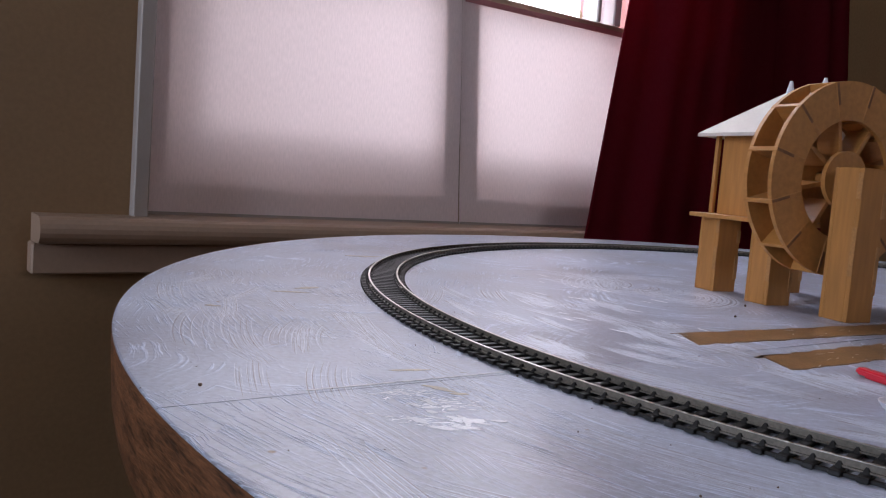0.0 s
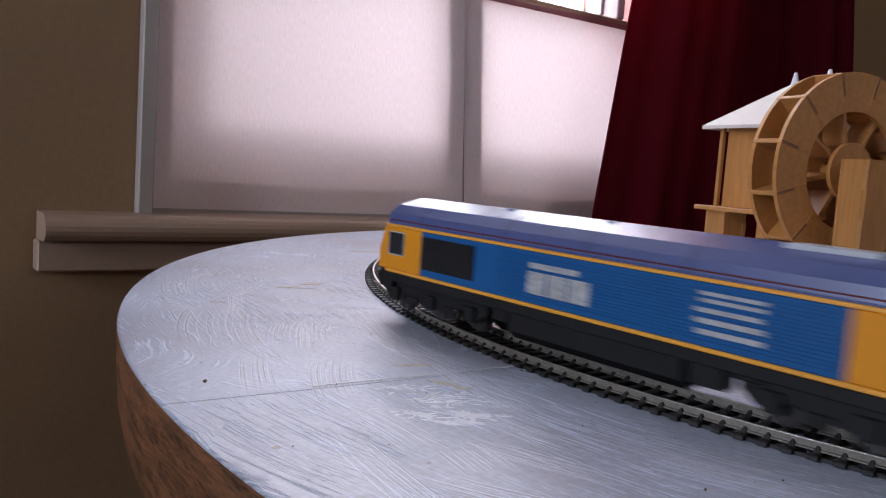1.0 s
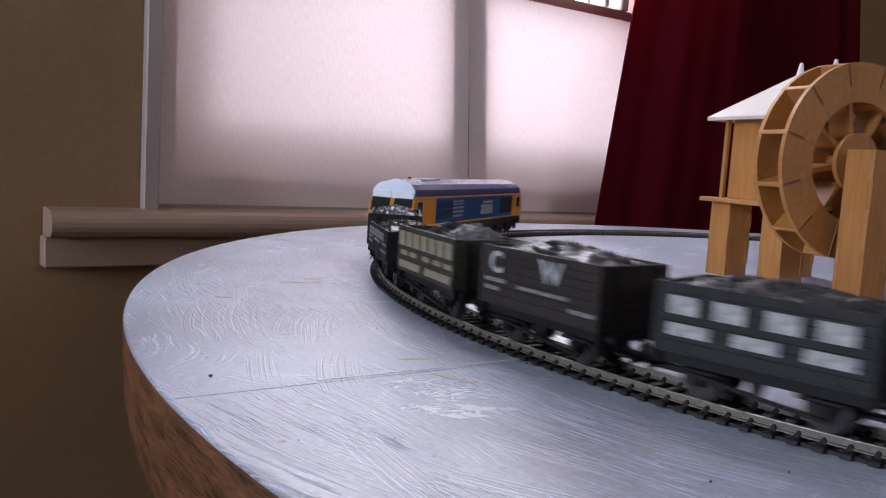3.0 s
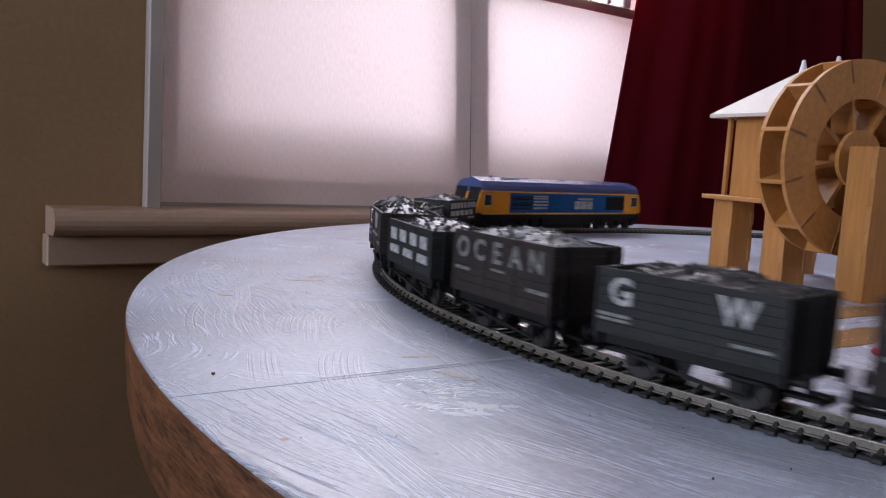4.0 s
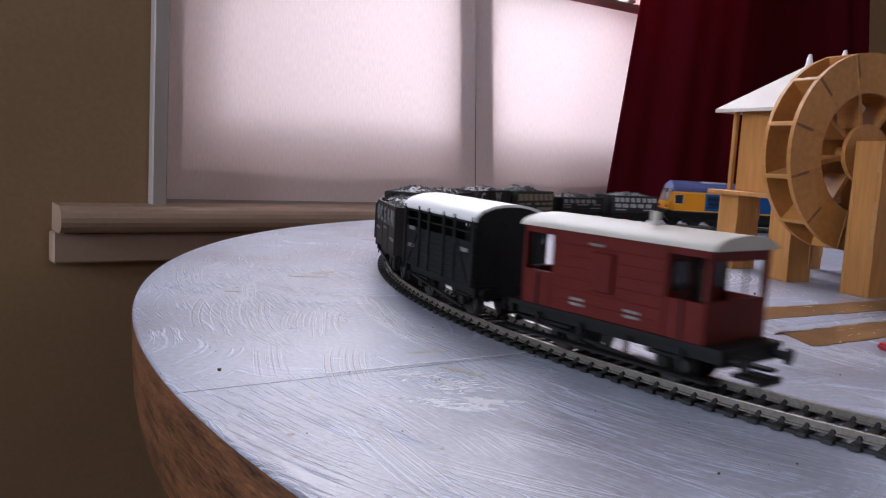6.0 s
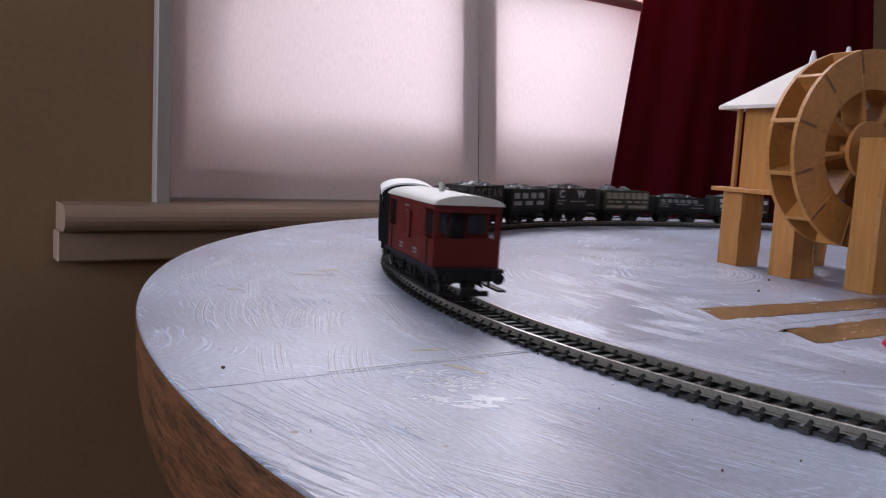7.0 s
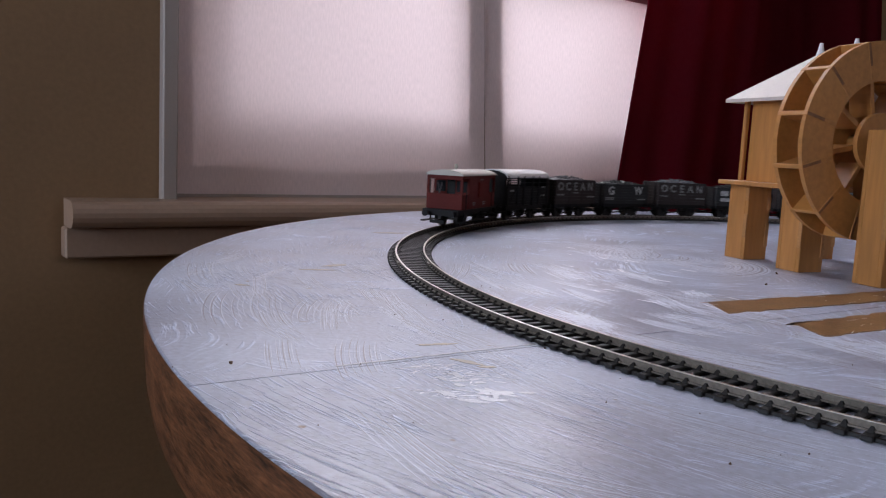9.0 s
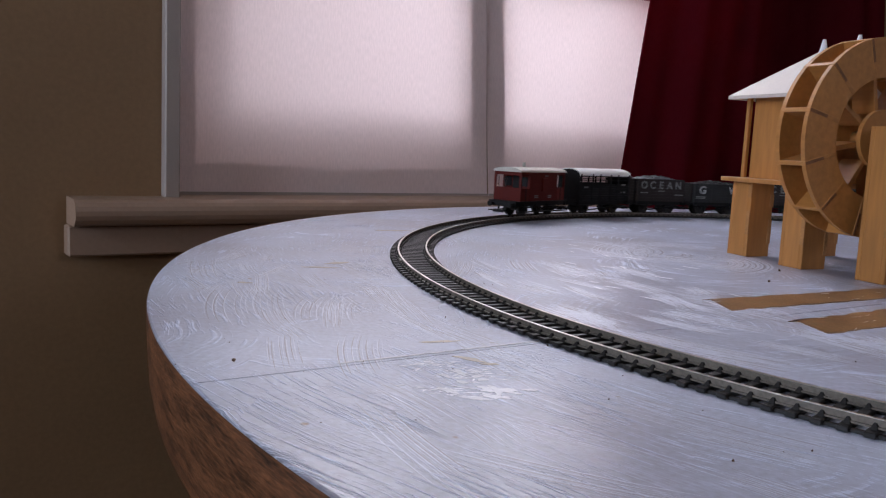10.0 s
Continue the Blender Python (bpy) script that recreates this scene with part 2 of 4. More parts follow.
RED_PLASTIC = material("red_plastic", (0.62, 0.03, 0.05), 0.3, vary=0.06)
WHITE_PLASTIC = material("white_plastic", (0.74, 0.73, 0.78), 0.3, vary=0.05)
SLOT_BURN = material("burnt_slot", (0.20, 0.085, 0.03), 0.6, vary=0.3, scale=200)
STROKE_PAINT = material("brushed_white_ridge", (0.54, 0.58, 0.68), 0.32, vary=0.15, scale=240, bump=0.3, fine=700)
GROOVE = material("brush_groove", (0.29, 0.28, 0.315), 0.5, vary=0.25, scale=200)
GLOSS_GLARE = material("glossy_paint_and_glare", (0.86, 0.88, 0.93), 0.16, vary=0.06, scale=240, bump=0.6, fine=900)
PAINT_GLINT = material("white_paint_and_glint", (0.88, 0.89, 0.94), 0.3, vary=0.05, scale=240, bump=0.5, fine=700)
CHIP = material("ochre_undercoat", (0.44, 0.39, 0.32), 0.5, vary=0.3, scale=200)
WOOD_DIRT = material("worn_rim", (0.10, 0.055, 0.03), 0.7, vary=0.5, scale=120)
HATCH_GREY = material("pale_grey_roof_hatch", (0.42, 0.44, 0.48), 0.3, vary=0.1, scale=60)


# ---- mesh helpers: all shapes are written in millimetres ----
def box(bm, x0, x1, y0, y1, z0, z1, bevel=0.0, m=None):
    vs = [bm.verts.new((x, y, z)) for x in (x0, x1) for y in (y0, y1) for z in (z0, z1)]
    fs = [bm.faces.new([vs[i] for i in f]) for f in ((0, 1, 3, 2), (4, 6, 7, 5), (0, 4, 5, 1), (2, 3, 7, 6), (0, 2, 6, 4), (1, 5, 7, 3))]
    if bevel:
        es = list({e for f in fs for e in f.edges})
        vs = list({v for f in bmesh.ops.bevel(bm, geom=es, offset=bevel, segments=1, affect="EDGES")["faces"] for v in f.verts} | {v for v in vs if v.is_valid})
    if m is not None:
        bmesh.ops.transform(bm, matrix=m, verts=vs)
    return vs


def prism(bm, outline, a, b, axis="x"):
    """Extrude a closed outline of (u, v) along an axis from a to b: x: (y, z); y: (x, z); z: (x, y)."""
    put = {"x": lambda u, v, w: (w, u, v), "y": lambda u, v, w: (u, w, v), "z": lambda u, v, w: (u, v, w)}[axis]
    lo = [bm.verts.new(put(u, v, a)) for u, v in outline]
    hi = [bm.verts.new(put(u, v, b)) for u, v in outline]
    n = len(outline)
    fs = [bm.faces.new(lo), bm.faces.new(hi[::-1])]
    fs += [bm.faces.new((lo[i], hi[i], hi[(i + 1) % n], lo[(i + 1) % n])) for i in range(n)]
    bmesh.ops.recalc_face_normals(bm, faces=fs)
    return lo + hi


def rod(bm, r, a, b, axis="x", at=(0, 0), seg=14, r2=None):
    out = [(at[0] + math.cos(2 * math.pi * i / seg) * r, at[1] + math.sin(2 * math.pi * i / seg) * r) for i in range(seg)]
    vs = prism(bm, out, a, b, axis)
    if r2 is not None:
        ci = {"x": (1, 2), "y": (0, 2), "z": (0, 1)}[axis]
        for v in vs[seg:]:
            for k, c in enumerate(ci):
                v.co[c] = at[k] + (v.co[c] - at[k]) * r2 / r
    return vs


def annulus(bm, r0, r1, a, b, a0=0.0, a1=360.0, seg=64):
    """A ring about z from radius r0 to r1, between heights a and b; part of a turn if asked."""
    full = a1 - a0 >= 359.9
    n = seg if full else seg + 1
    rows = []
    for i in range(n):
        t = radians(a0 + (a1 - a0) * i / seg)
        c, s = math.cos(t), math.sin(t)
        rows.append([bm.verts.new((r * c, r * s, z)) for r, z in ((r0, a), (r1, a), (r1, b), (r0, b))])
    fs = []
    for i in range(seg):
        p, q = rows[i], rows[(i + 1) % n]
        for k in range(4):
            fs.append(bm.faces.new((p[k], q[k], q[(k + 1) % 4], p[(k + 1) % 4])))
    if not full:
        fs += [bm.faces.new(rows[0]), bm.faces.new(rows[-1][::-1])]
    bmesh.ops.recalc_face_normals(bm, faces=fs)
    return [v for r in rows for v in r]


def lathe(bm, outline, seg):
    """Turn a closed outline of (radius, height) about z."""
    rings = []
    for i in range(seg):
        t = 2 * math.pi * i / seg
        rings.append([bm.verts.new((r * math.cos(t), r * math.sin(t), z)) for r, z in outline])
    n = len(outline)
    fs = [bm.faces.new((rings[i][k], rings[(i + 1) % seg][k], rings[(i + 1) % seg][(k + 1) % n], rings[i][(k + 1) % n])) for i in range(seg) for k in range(n)]
    bmesh.ops.recalc_face_normals(bm, faces=fs)


def mesh_of(name, bm, mat, smooth=False):
    bmesh.ops.scale(bm, vec=(MM, MM, MM), verts=bm.verts)
    me = bpy.data.meshes.new(name)
    bm.to_mesh(me)
    bm.free()
    if mat:
        me.materials.append(mat)
    if smooth:
        me.shade_smooth()
        me.set_sharp_from_angle(angle=radians(38))
    return me


def part(name, bm, mat, parent, label="", at=None, smooth=False):
    """One mesh object under a thing or part; bm may be a ready mesh."""
    me = bm if isinstance(bm, bpy.types.Mesh) else mesh_of(name, bm, mat, smooth)
    ob = new(name, me)
    ob.parent = parent
    if at is not None:
        ob.matrix_basis = at
    return tagged(ob, label)


def thing(name, m, label, category, group="", kind=""):
    ob = new(name)
    ob.empty_display_size = 0.02
    ob.matrix_basis = m
    return tagged(ob, label, category, group, kind)


def solid(name, bm, mat, m, label, category, group="", kind="", smooth=False):
    ob = new(name, mesh_of(name, bm, mat, smooth))
    ob.matrix_basis = m
    return tagged(ob, label, category, group, kind)


def mm(x, y, z, rx=0, ry=0, rz=0):
    return pose(x * MM, y * MM, z * MM, rx, ry, rz)


BM = bmesh.new


# ---- the room: walls, floor, ceiling, window ----
W0, W1, WZ0, WZ1 = 283, 1200, -6, 1250   # the window opening along the wall, mm


def room():
    bm = BM()
    for x0, x1, z0, z1 in ((-2600, W0, -760, 1700), (W1, 2900, -760, 1700), (W0, W1, -760, WZ0), (W0, W1, WZ1, 1700)):
        box(bm, x0, x1, 0, 260, z0, z1)
    solid("wall_window", bm, WALL_PAINT, WALL, "tan painted plaster wall around the window", "wall", kind="structure")
    for name, x0, x1, y0, y1 in (("wall_left", -2700, -2600, -3900, 260), ("wall_right", 2900, 3000, -3900, 260)):
        bm = BM()
        if x0 < 0:          # a second window lights the room from this side
            for ya, yb, za, zb in ((y0, -1100, -760, 1700), (100, y1, -760, 1700), (-1100, 100, -760, 150), (-1100, 100, 1300, 1700)):
                box(bm, x0, x1, ya, yb, za, zb)
        else:
            box(bm, x0, x1, y0, y1, -760, 1700)
        solid(name, bm, WALL_PAINT, WALL, "tan painted plaster wall", "wall", kind="structure")
    bm = BM()
    # opening left in the rear wall for the added fill lamp
    for xa, xb, za, zb in ((-2700, 850, -760, 1700), (2050, 3000, -760, 1700), (850, 2050, -760, 750), (850, 2050, 1650, 1700)):
        box(bm, xa, xb, -4000, -3900, za, zb)
    solid("wall_rear", bm, WALL_PAINT, WALL, "tan painted plaster wall behind the table", "wall", kind="structure")
    bm = BM()
    box(bm, -2700, 3000, -4000, 260, 1700, 1800)
    solid("ceiling", bm, CEIL, WALL, "plain pale plaster ceiling", "ceiling", kind="structure")
    bm = BM()
    box(bm, -2700, 3000, -4000, 260, -800, -760)
    solid("floor", bm, CARPET, WALL, "dark carpeted floor", "floor", kind="structure")
    bm = BM()
    box(bm, -9000, 9000, 260, 16000, -900, -800)
    solid("ground", bm, STONE, WALL, "grey paving outside the window", "ground", kind="structure")


def window():
    win = thing("window_1", WALL, "cream painted window with the lower half covered by white cloth", "window", kind="structure")
    # architrave on the left and over the opening, sill board and apron
    bm = BM()
    box(bm, W0 - 17, W0, -14, 90, WZ0, WZ1, 1.5)
    part("window_casing", bm, WHITE_PAINT, win, "white gloss casing strip")
    bm = BM()
    out = [(-36 - 15 * math.sin(radians(a)), -19.5 - 14.5 * math.cos(radians(a))) for a in range(0, 181, 20)] + [(60, -4), (60, -34)]
    prism(bm, out, 166, W1 + 110, "x")
    part("window_sill", bm, WOOD_PAINT, win, "cream painted wooden sill board")
    bm = BM()
    box(bm, 163, W1 + 110, -24, 0, -68, -34.5, 2)
    part("apron", bm, WOOD_PAINT, win, "cream painted moulding under the sill")
    # sash bars behind the cloth
    def bar(name, x0, z0, x1, z1, w, y0=29, y1=66, mat=WOOD_PAINT):
        b = BM()
        d = Vector((x1 - x0, 0, z1 - z0))
        ln, ang = d.length, math.atan2(d.x, d.z)
        box(b, -w / 2, w / 2, y0, y1, 0, ln, 2)
        part(name, b, mat, win, "", mm(x0, 0, z0) @ Matrix.Rotation(ang, 4, "Y"))
    bar("window_frame", W0 + 16, WZ0, W0 + 16, WZ1, 36)
    bar("window_frame", W1 - 12, WZ0, W1 - 12, WZ1, 26)
    bar("mullion", 758, WZ0 + 20, 650, WZ1, 66)
    bar("mullion", 1062, WZ0 + 346, 1052, WZ1, 18, mat=BAR_WHITE)
    bar("mullion", 1018, WZ0 + 346, 1006, WZ1, 10, mat=BAR_WHITE)
    bar("bottom_rail", W0 + 24, WZ0 + 22, W1 - 24, WZ0 + 22, 44)
    bar("meeting_rail", W0 + 24, 334, W1 - 24, 334, 10)
    glass = bpy.data.materials.new("window_glass")
    glass.use_nodes = True
    gb = glass.node_tree.nodes["Principled BSDF"]
    gb.inputs["Transmission Weight"].default_value, gb.inputs["Roughness"].default_value, gb.inputs["IOR"].default_value = 1.0, 0.0, 1.02
    for x0, x1 in ((W0 + 24, 705), (715, W1 - 24)):
        b = BM()
        box(b, x0, x1, 52, 55, WZ0 + 20, WZ1 - 10)
        pane = part("pane", b, glass, win, "clear glass pane")
        pane.visible_shadow = False
    # unseen sill and reveal blocks close outside the glass, added to shade the cloth
    bm = BM()
    box(bm, W0 - 40, W1 + 40, 80, 420, -90, 116, 6)
    part("outer_sill", bm, STONE, win, "unseen grey stone sill outside the glass, set to shade the cloth")
    bm = BM()
    box(bm, W0 - 60, W0 + 90, 80, 420, 117, WZ1, 4)
    part("outer_reveal", bm, STONE, win, "unseen grey masonry reveal outside the glass, set to shade the cloth")


def blinds():
    for x0, x1, dx in ((W0 + 2, 754, -24), (756, 1150, 0)):
        b = BM()
        nx, nz = 24, 24
        grid = []
        for i in range(nx + 1):
            col = []
            for k in range(nz + 1):
                u, w = i / nx, k / nz
                lean = -26 * w
                xa, xb = x0 + (0 if x0 < 300 else lean), x1 + (lean if x1 < 800 else 30 * w)
                y = 26 + 1.2 * math.sin(u * 9 + w * 2) + 0.8 * math.sin(w * 7)
                col.append(b.verts.new((xa + (xb - xa) * u, y, -6 + 334 * w)))
            grid.append(col)
        for i in range(nx):
            for k in range(nz):
                b.faces.new((grid[i][k], grid[i + 1][k], grid[i + 1][k + 1], grid[i][k + 1]))
        ob = solid("window_blind", b, BLIND_CLOTH, WALL, "white translucent cloth stretched over the lower window", "blind", "cloth over the lower window", smooth=True)
        # hem strips, doubled cloth
        hem = BM()
        prism(hem, [(x0, 24.2), (x1, 24.2), (x1, 22.9), (x0, 22.9)], -6, -1, "z")
        part("hem", hem, WHITE_PAINT, ob, "white folded hem")
        if x0 > 700:
            hem = BM()
            prism(hem, [(x0 - 24, 320), (x1 + 26, 322), (x1 + 26, 330), (x0 - 24, 328)], 21, 23, "y")
            part("hem", hem, PINK_HEM, ob, "pink folded upper hem")


def sheer_drape():
    """Thin pink voile tied back behind the right-hand cloth; daylight comes through it."""
    m = fabric("pink_voile", (0.95, 0.42, 0.46), 0.85)
    n, l = m.node_tree.nodes, m.node_tree.links
    cloth = n["Material Output"].inputs["Surface"].links[0].from_socket
    clear, mix = n.new("ShaderNodeBsdfTransparent"), n.new("ShaderNodeMixShader")
    mix.inputs["Fac"].default_value = 0.45
    l.new(clear.outputs[0], mix.inputs[1]), l.new(cloth, mix.inputs[2])
    l.new(mix.outputs[0], n["Material Output"].inputs["Surface"])
    b = BM()
    nx, nz = 40, 20
    grid = []
    for i in range(nx + 1):
        col = []
        for k in range(nz + 1):
            z = 120 + 1120 * k / nz
            left = 1120 - 0.42 * min(z - 120, 320)
            x = left + (1188 - left) * i / nx
            col.append(b.verts.new((x, 73 + 3 * math.sin(i * 0.9 + 0.3 * math.sin(k * 0.7)), z)))
        grid.append(col)
    for i in range(nx):
        for k in range(nz):
            b.faces.new((grid[i][k], grid[i + 1][k], grid[i + 1][k + 1], grid[i][k + 1]))
    solid("voile_drape", b, m, WALL, "sheer pink voile drape tied back in the window", "curtain", smooth=True)


def curtain():
    b = BM()
    nx, nz = 150, 30
    grid = []
    for i in range(nx + 1):
        u = i / nx
        col = []
        for k in range(nz + 1):
            w = k / nz
            z = -420 + 1500 * w
            left = 925 + (z + 5) * 0.16
            right = 1595 - (z - 320) * 0.15 if z > 320 else 1595 + (320 - z) * 0.1
            x = left + (right - left) * u
            fold = 5 * math.sin(u * 27 + 0.5 * math.sin(w * 2.0)) + 4 * math.sin(u * 61 + 1.3 + w) + 22 * math.sin(u * 8.5 + 2.4)
            y = -62 + fold * (0.5 + 0.5 * math.sin(math.pi * min(1, u * 6) / 2)) - 30 * (1 - w)
            col.append(b.verts.new((x, y, z)))
        grid.append(col)
    for i in range(nx):
        for k in range(nz):
            b.faces.new((grid[i][k], grid[i + 1][k], grid[i + 1][k + 1], grid[i][k + 1]))
    ob = solid("curtain", b, CURTAIN, WALL, "dark red velvet curtain hanging in folds beside the window", "curtain", smooth=True)
    so = ob.modifiers.new("thickness", "SOLIDIFY")
    so.thickness = 0.002


# ---- the round table and what lies on it ----
TABLE = pose(CX, CY, 0)
TX, TY = 0.3968, 0.5324      # the board lies a little off the track's centre
BOARD = pose(TX, TY, 0)
R_TABLE = 567.0
SEAM_A = math.atan2(0.57, 0.82)     # bearing of the joint between the two leaves


def table():
    tb = thing("round_table", BOARD, "round table with brushed grey-white painted top and worn oak edge", "table")
    # joint: a line at this distance from the centre
    nrm = Vector((-math.sin(SEAM_A), math.cos(SEAM_A)))
    off = nrm.dot(Vector((-75 - TX * 1000, 218 - TY * 1000)))
    beta = math.acos(off / R_TABLE)
    nb = math.atan2(nrm.y, nrm.x)
    for name, a0, a1, sh in (("leaf", nb - beta, nb + beta, 0.25), ("leaf", nb + beta, nb - beta + 2 * math.pi, -0.25)):
        b = BM()
        n = 150
        out = []
        for i in range(n + 1):
            t = a0 + (a1 - a0) * i / n
            p = Vector((math.cos(t), math.sin(t))) * R_TABLE
            if i in (0, n):
                p += nrm * sh
            out.append(p)
        levels = [(R_TABLE - 1.2, -6), (R_TABLE - 0.5, -0.65), (R_TABLE - 0.7, -0.25), (R_TABLE - 1.3, 0)]
        rings = [[b.verts.new((p.x * r / R_TABLE, p.y * r / R_TABLE, z)) for p in out] for r, z in levels]
        for k in range(len(rings) - 1):
            for i in range(n):
                b.faces.new((rings[k][i], rings[k][i + 1], rings[k + 1][i + 1], rings[k + 1][i]))
            b.faces.new((rings[k][n], rings[k][0], rings[k + 1][0], rings[k + 1][n]))
        b.faces.new(rings[-1])
        b.faces.new(rings[0][::-1])
        bmesh.ops.recalc_face_normals(b, faces=b.faces)
        part(name, b, PAINT_TOP, tb, "grey-white brushed paint")
    b = BM()
    lathe(b, [(R_TABLE - 0.9, -7), (R_TABLE - 0.45, -0.75), (R_TABLE - 0.2, -1.2), (R_TABLE - 0.5, -14), (R_TABLE - 1.3, -28), (R_TABLE - 2.9, -37), (R_TABLE - 5.5, -42), (R_TABLE - 10, -46), (R_TABLE - 17, -48.5), (R_TABLE - 60, -49)], 260)
    part("edge_band", b, EDGE_WOOD, tb, "worn brown oak edge band", smooth=True)
    b = BM()
    rod(b, 60, -700, -49, "z", seg=32)
    rod(b, 300, -49, -30, "z", seg=48)
    part("pedestal", b, EDGE_WOOD, tb, "brown wooden pedestal", smooth=True)
    b = BM()
    rod(b, 280, -759, -700, "z", seg=48, r2=80)
    part("foot", b, EDGE_WOOD, tb, "round wooden foot", smooth=True)


def flat(name, pts, mat, z, h, parent, label):
    b = BM()
    prism(b, [(x - TX * 1000, y - TY * 1000) for x, y in pts], z, z + h, "z")
    return part(name, b, mat, parent, label)


def bare_patches():
    tb = bpy.data.objects["round_table"]
    rng = random.Random(5)
    for (xa, ya), (xb, yb), w in (((115, 384), (292, 489), 24), ((142, 343), (262, 425), 24)):
        d = Vector((xb - xa, yb - ya)).normalized()
        nn = Vector((-d.y, d.x))
        ln = math.hypot(xb - xa, yb - ya)
        one = [Vector((xa, ya)) + d * (ln * i / 30) + nn * (w / 2 + rng.uniform(-1.6, 0.8)) + d * (12 if i == 0 else 0) for i in range(31)]
        two = [Vector((xa, ya)) + d * (ln * i / 30) - nn * (w / 2 + rng.uniform(-1.6, 0.8)) for i in range(30, -1, -1)]
        flat("bare_patch", [tuple(p) for p in one + two], BARE_BOARD, 0.02, 0.25, tb, "bare brown board where the paint is missing")
        for k in range(14):
            p = Vector((xa, ya)) + d * rng.uniform(8, ln) + nn * rng.uniform(-w / 2, w / 2)
            flat("paint_dab", blob(p.x, p.y, rng.uniform(1, 5), rng.uniform(0.15, 0.5), rng.uniform(20, 60), rng, 14), PAINT_GLINT, 0.28, 0.04 + 0.004 * k, tb, "smear of pale paint")


def blob(cx, cy, lx, ly, ang, rng, n=18):
    """An uneven outline about a point."""
    ca, sa = math.cos(radians(ang)), math.sin(radians(ang))
    out = []
    for i in range(n):
        t = 2 * math.pi * i / n
        k = rng.uniform(0.55, 1.1)
        x, y = lx * k * math.cos(t), ly * k * math.sin(t)
        out.append((cx + x * ca - y * sa, cy + x * sa + y * ca))
    return out


def paint_marks():
    """White dabs imitating the window's glare, streaks and a ridge of paint, chips down to the undercoat, and specks of
    grit on the table top.
    """
    tb = bpy.data.objects["round_table"]
    rng = random.Random(21)
    # white flecks put the window's glints into the colour
    for k in range(120):
        x, y = rng.choice(((-8, 252), (6, 247), (4, 240))) if rng.random() < 0.8 else (-4, 225)
        x, y = x + rng.gauss(0, 5), y + rng.gauss(0, 3)
        flat("paint_dab", blob(x, y, rng.uniform(0.8, 3.2), rng.uniform(0.12, 0.4), 20 + rng.gauss(0, 25), rng, 12), PAINT_GLINT, 0.01, 0.02 + 0.0006 * k, tb, "white fleck imitating window glints on the paint")
    for k in range(30):
        x, y = rng.uniform(60, 150), rng.uniform(380, 640)
        flat("paint_dab", blob(x, y, rng.uniform(2, 9), rng.uniform(0.3, 0.9), rng.uniform(95, 150), rng, 12), PAINT_GLINT, 0.01, 0.05 + 0.002 * k, tb, "thin streak of white paint")
    for k in range(24):      # glossy white dabs stand in for the window's glare on thick paint
        x, y = rng.choice(((-6, 243), (4, 233), (12, 228), (2, 222)))
        flat("paint_dab", blob(x + rng.gauss(0, 4), y + rng.gauss(0, 4), rng.uniform(2, 6), rng.uniform(0.6, 2.0), -30 + rng.gauss(0, 22), rng, 20), GLOSS_GLARE, 0.012, 0.11 + 0.0015 * k, tb, "glossy white dab imitating window glare on thick paint")
    for k in range(12):      # a ridge of paint along the joint
        t = k / 11
        flat("paint_ridge", blob(-36 + 60 * t, 248.5 + 41.5 * t, 3.9, 0.75, 34.8, rng, 10), GLOSS_GLARE, 0.01, 0.2 + 0.002 * k, tb, "ridge of white paint along the joint")
    for x, y, lx, ly, a in ((-9, 283, 9, 1.6, 20), (2, 262, 7, 1.8, -30), (9, 257, 4, 1.4, 10), (-74, 455, 9, 3.5, 40), (-80, 436, 12, 2.2, 10), (-105, 378, 4, 2, 0), (-62, 640, 16, 4, 20), (-30, 660, 12, 3, 0)):
        flat("paint_chip", blob(x, y, lx, ly, a, rng), CHIP, 0.015, 0.08, tb, "chip in the paint showing ochre undercoat")
    grit = [(-70, 243, 0.7), (64, 184, 0.4), (30, 286, 0.45), (196, 520, 0.9), (172, 470, 0.8)]
    grit += [(rng.uniform(-90, 150), rng.uniform(190, 420), rng.uniform(0.12, 0.3)) for _ in range(34)]
    for x, y, r in grit:
        b = BM()
        bmesh.ops.create_icosphere(b, subdivisions=1, radius=r, matrix=Matrix.Translation((0, 0, r * 0.6)))
        for v in b.verts:
            v.co *= rng.uniform(0.7, 1.2)
        solid("grit_speck", b, WOOD_DIRT, mm(x, y, 0.02), "dark speck of grit on the painted table", "speck", "specks on the table")


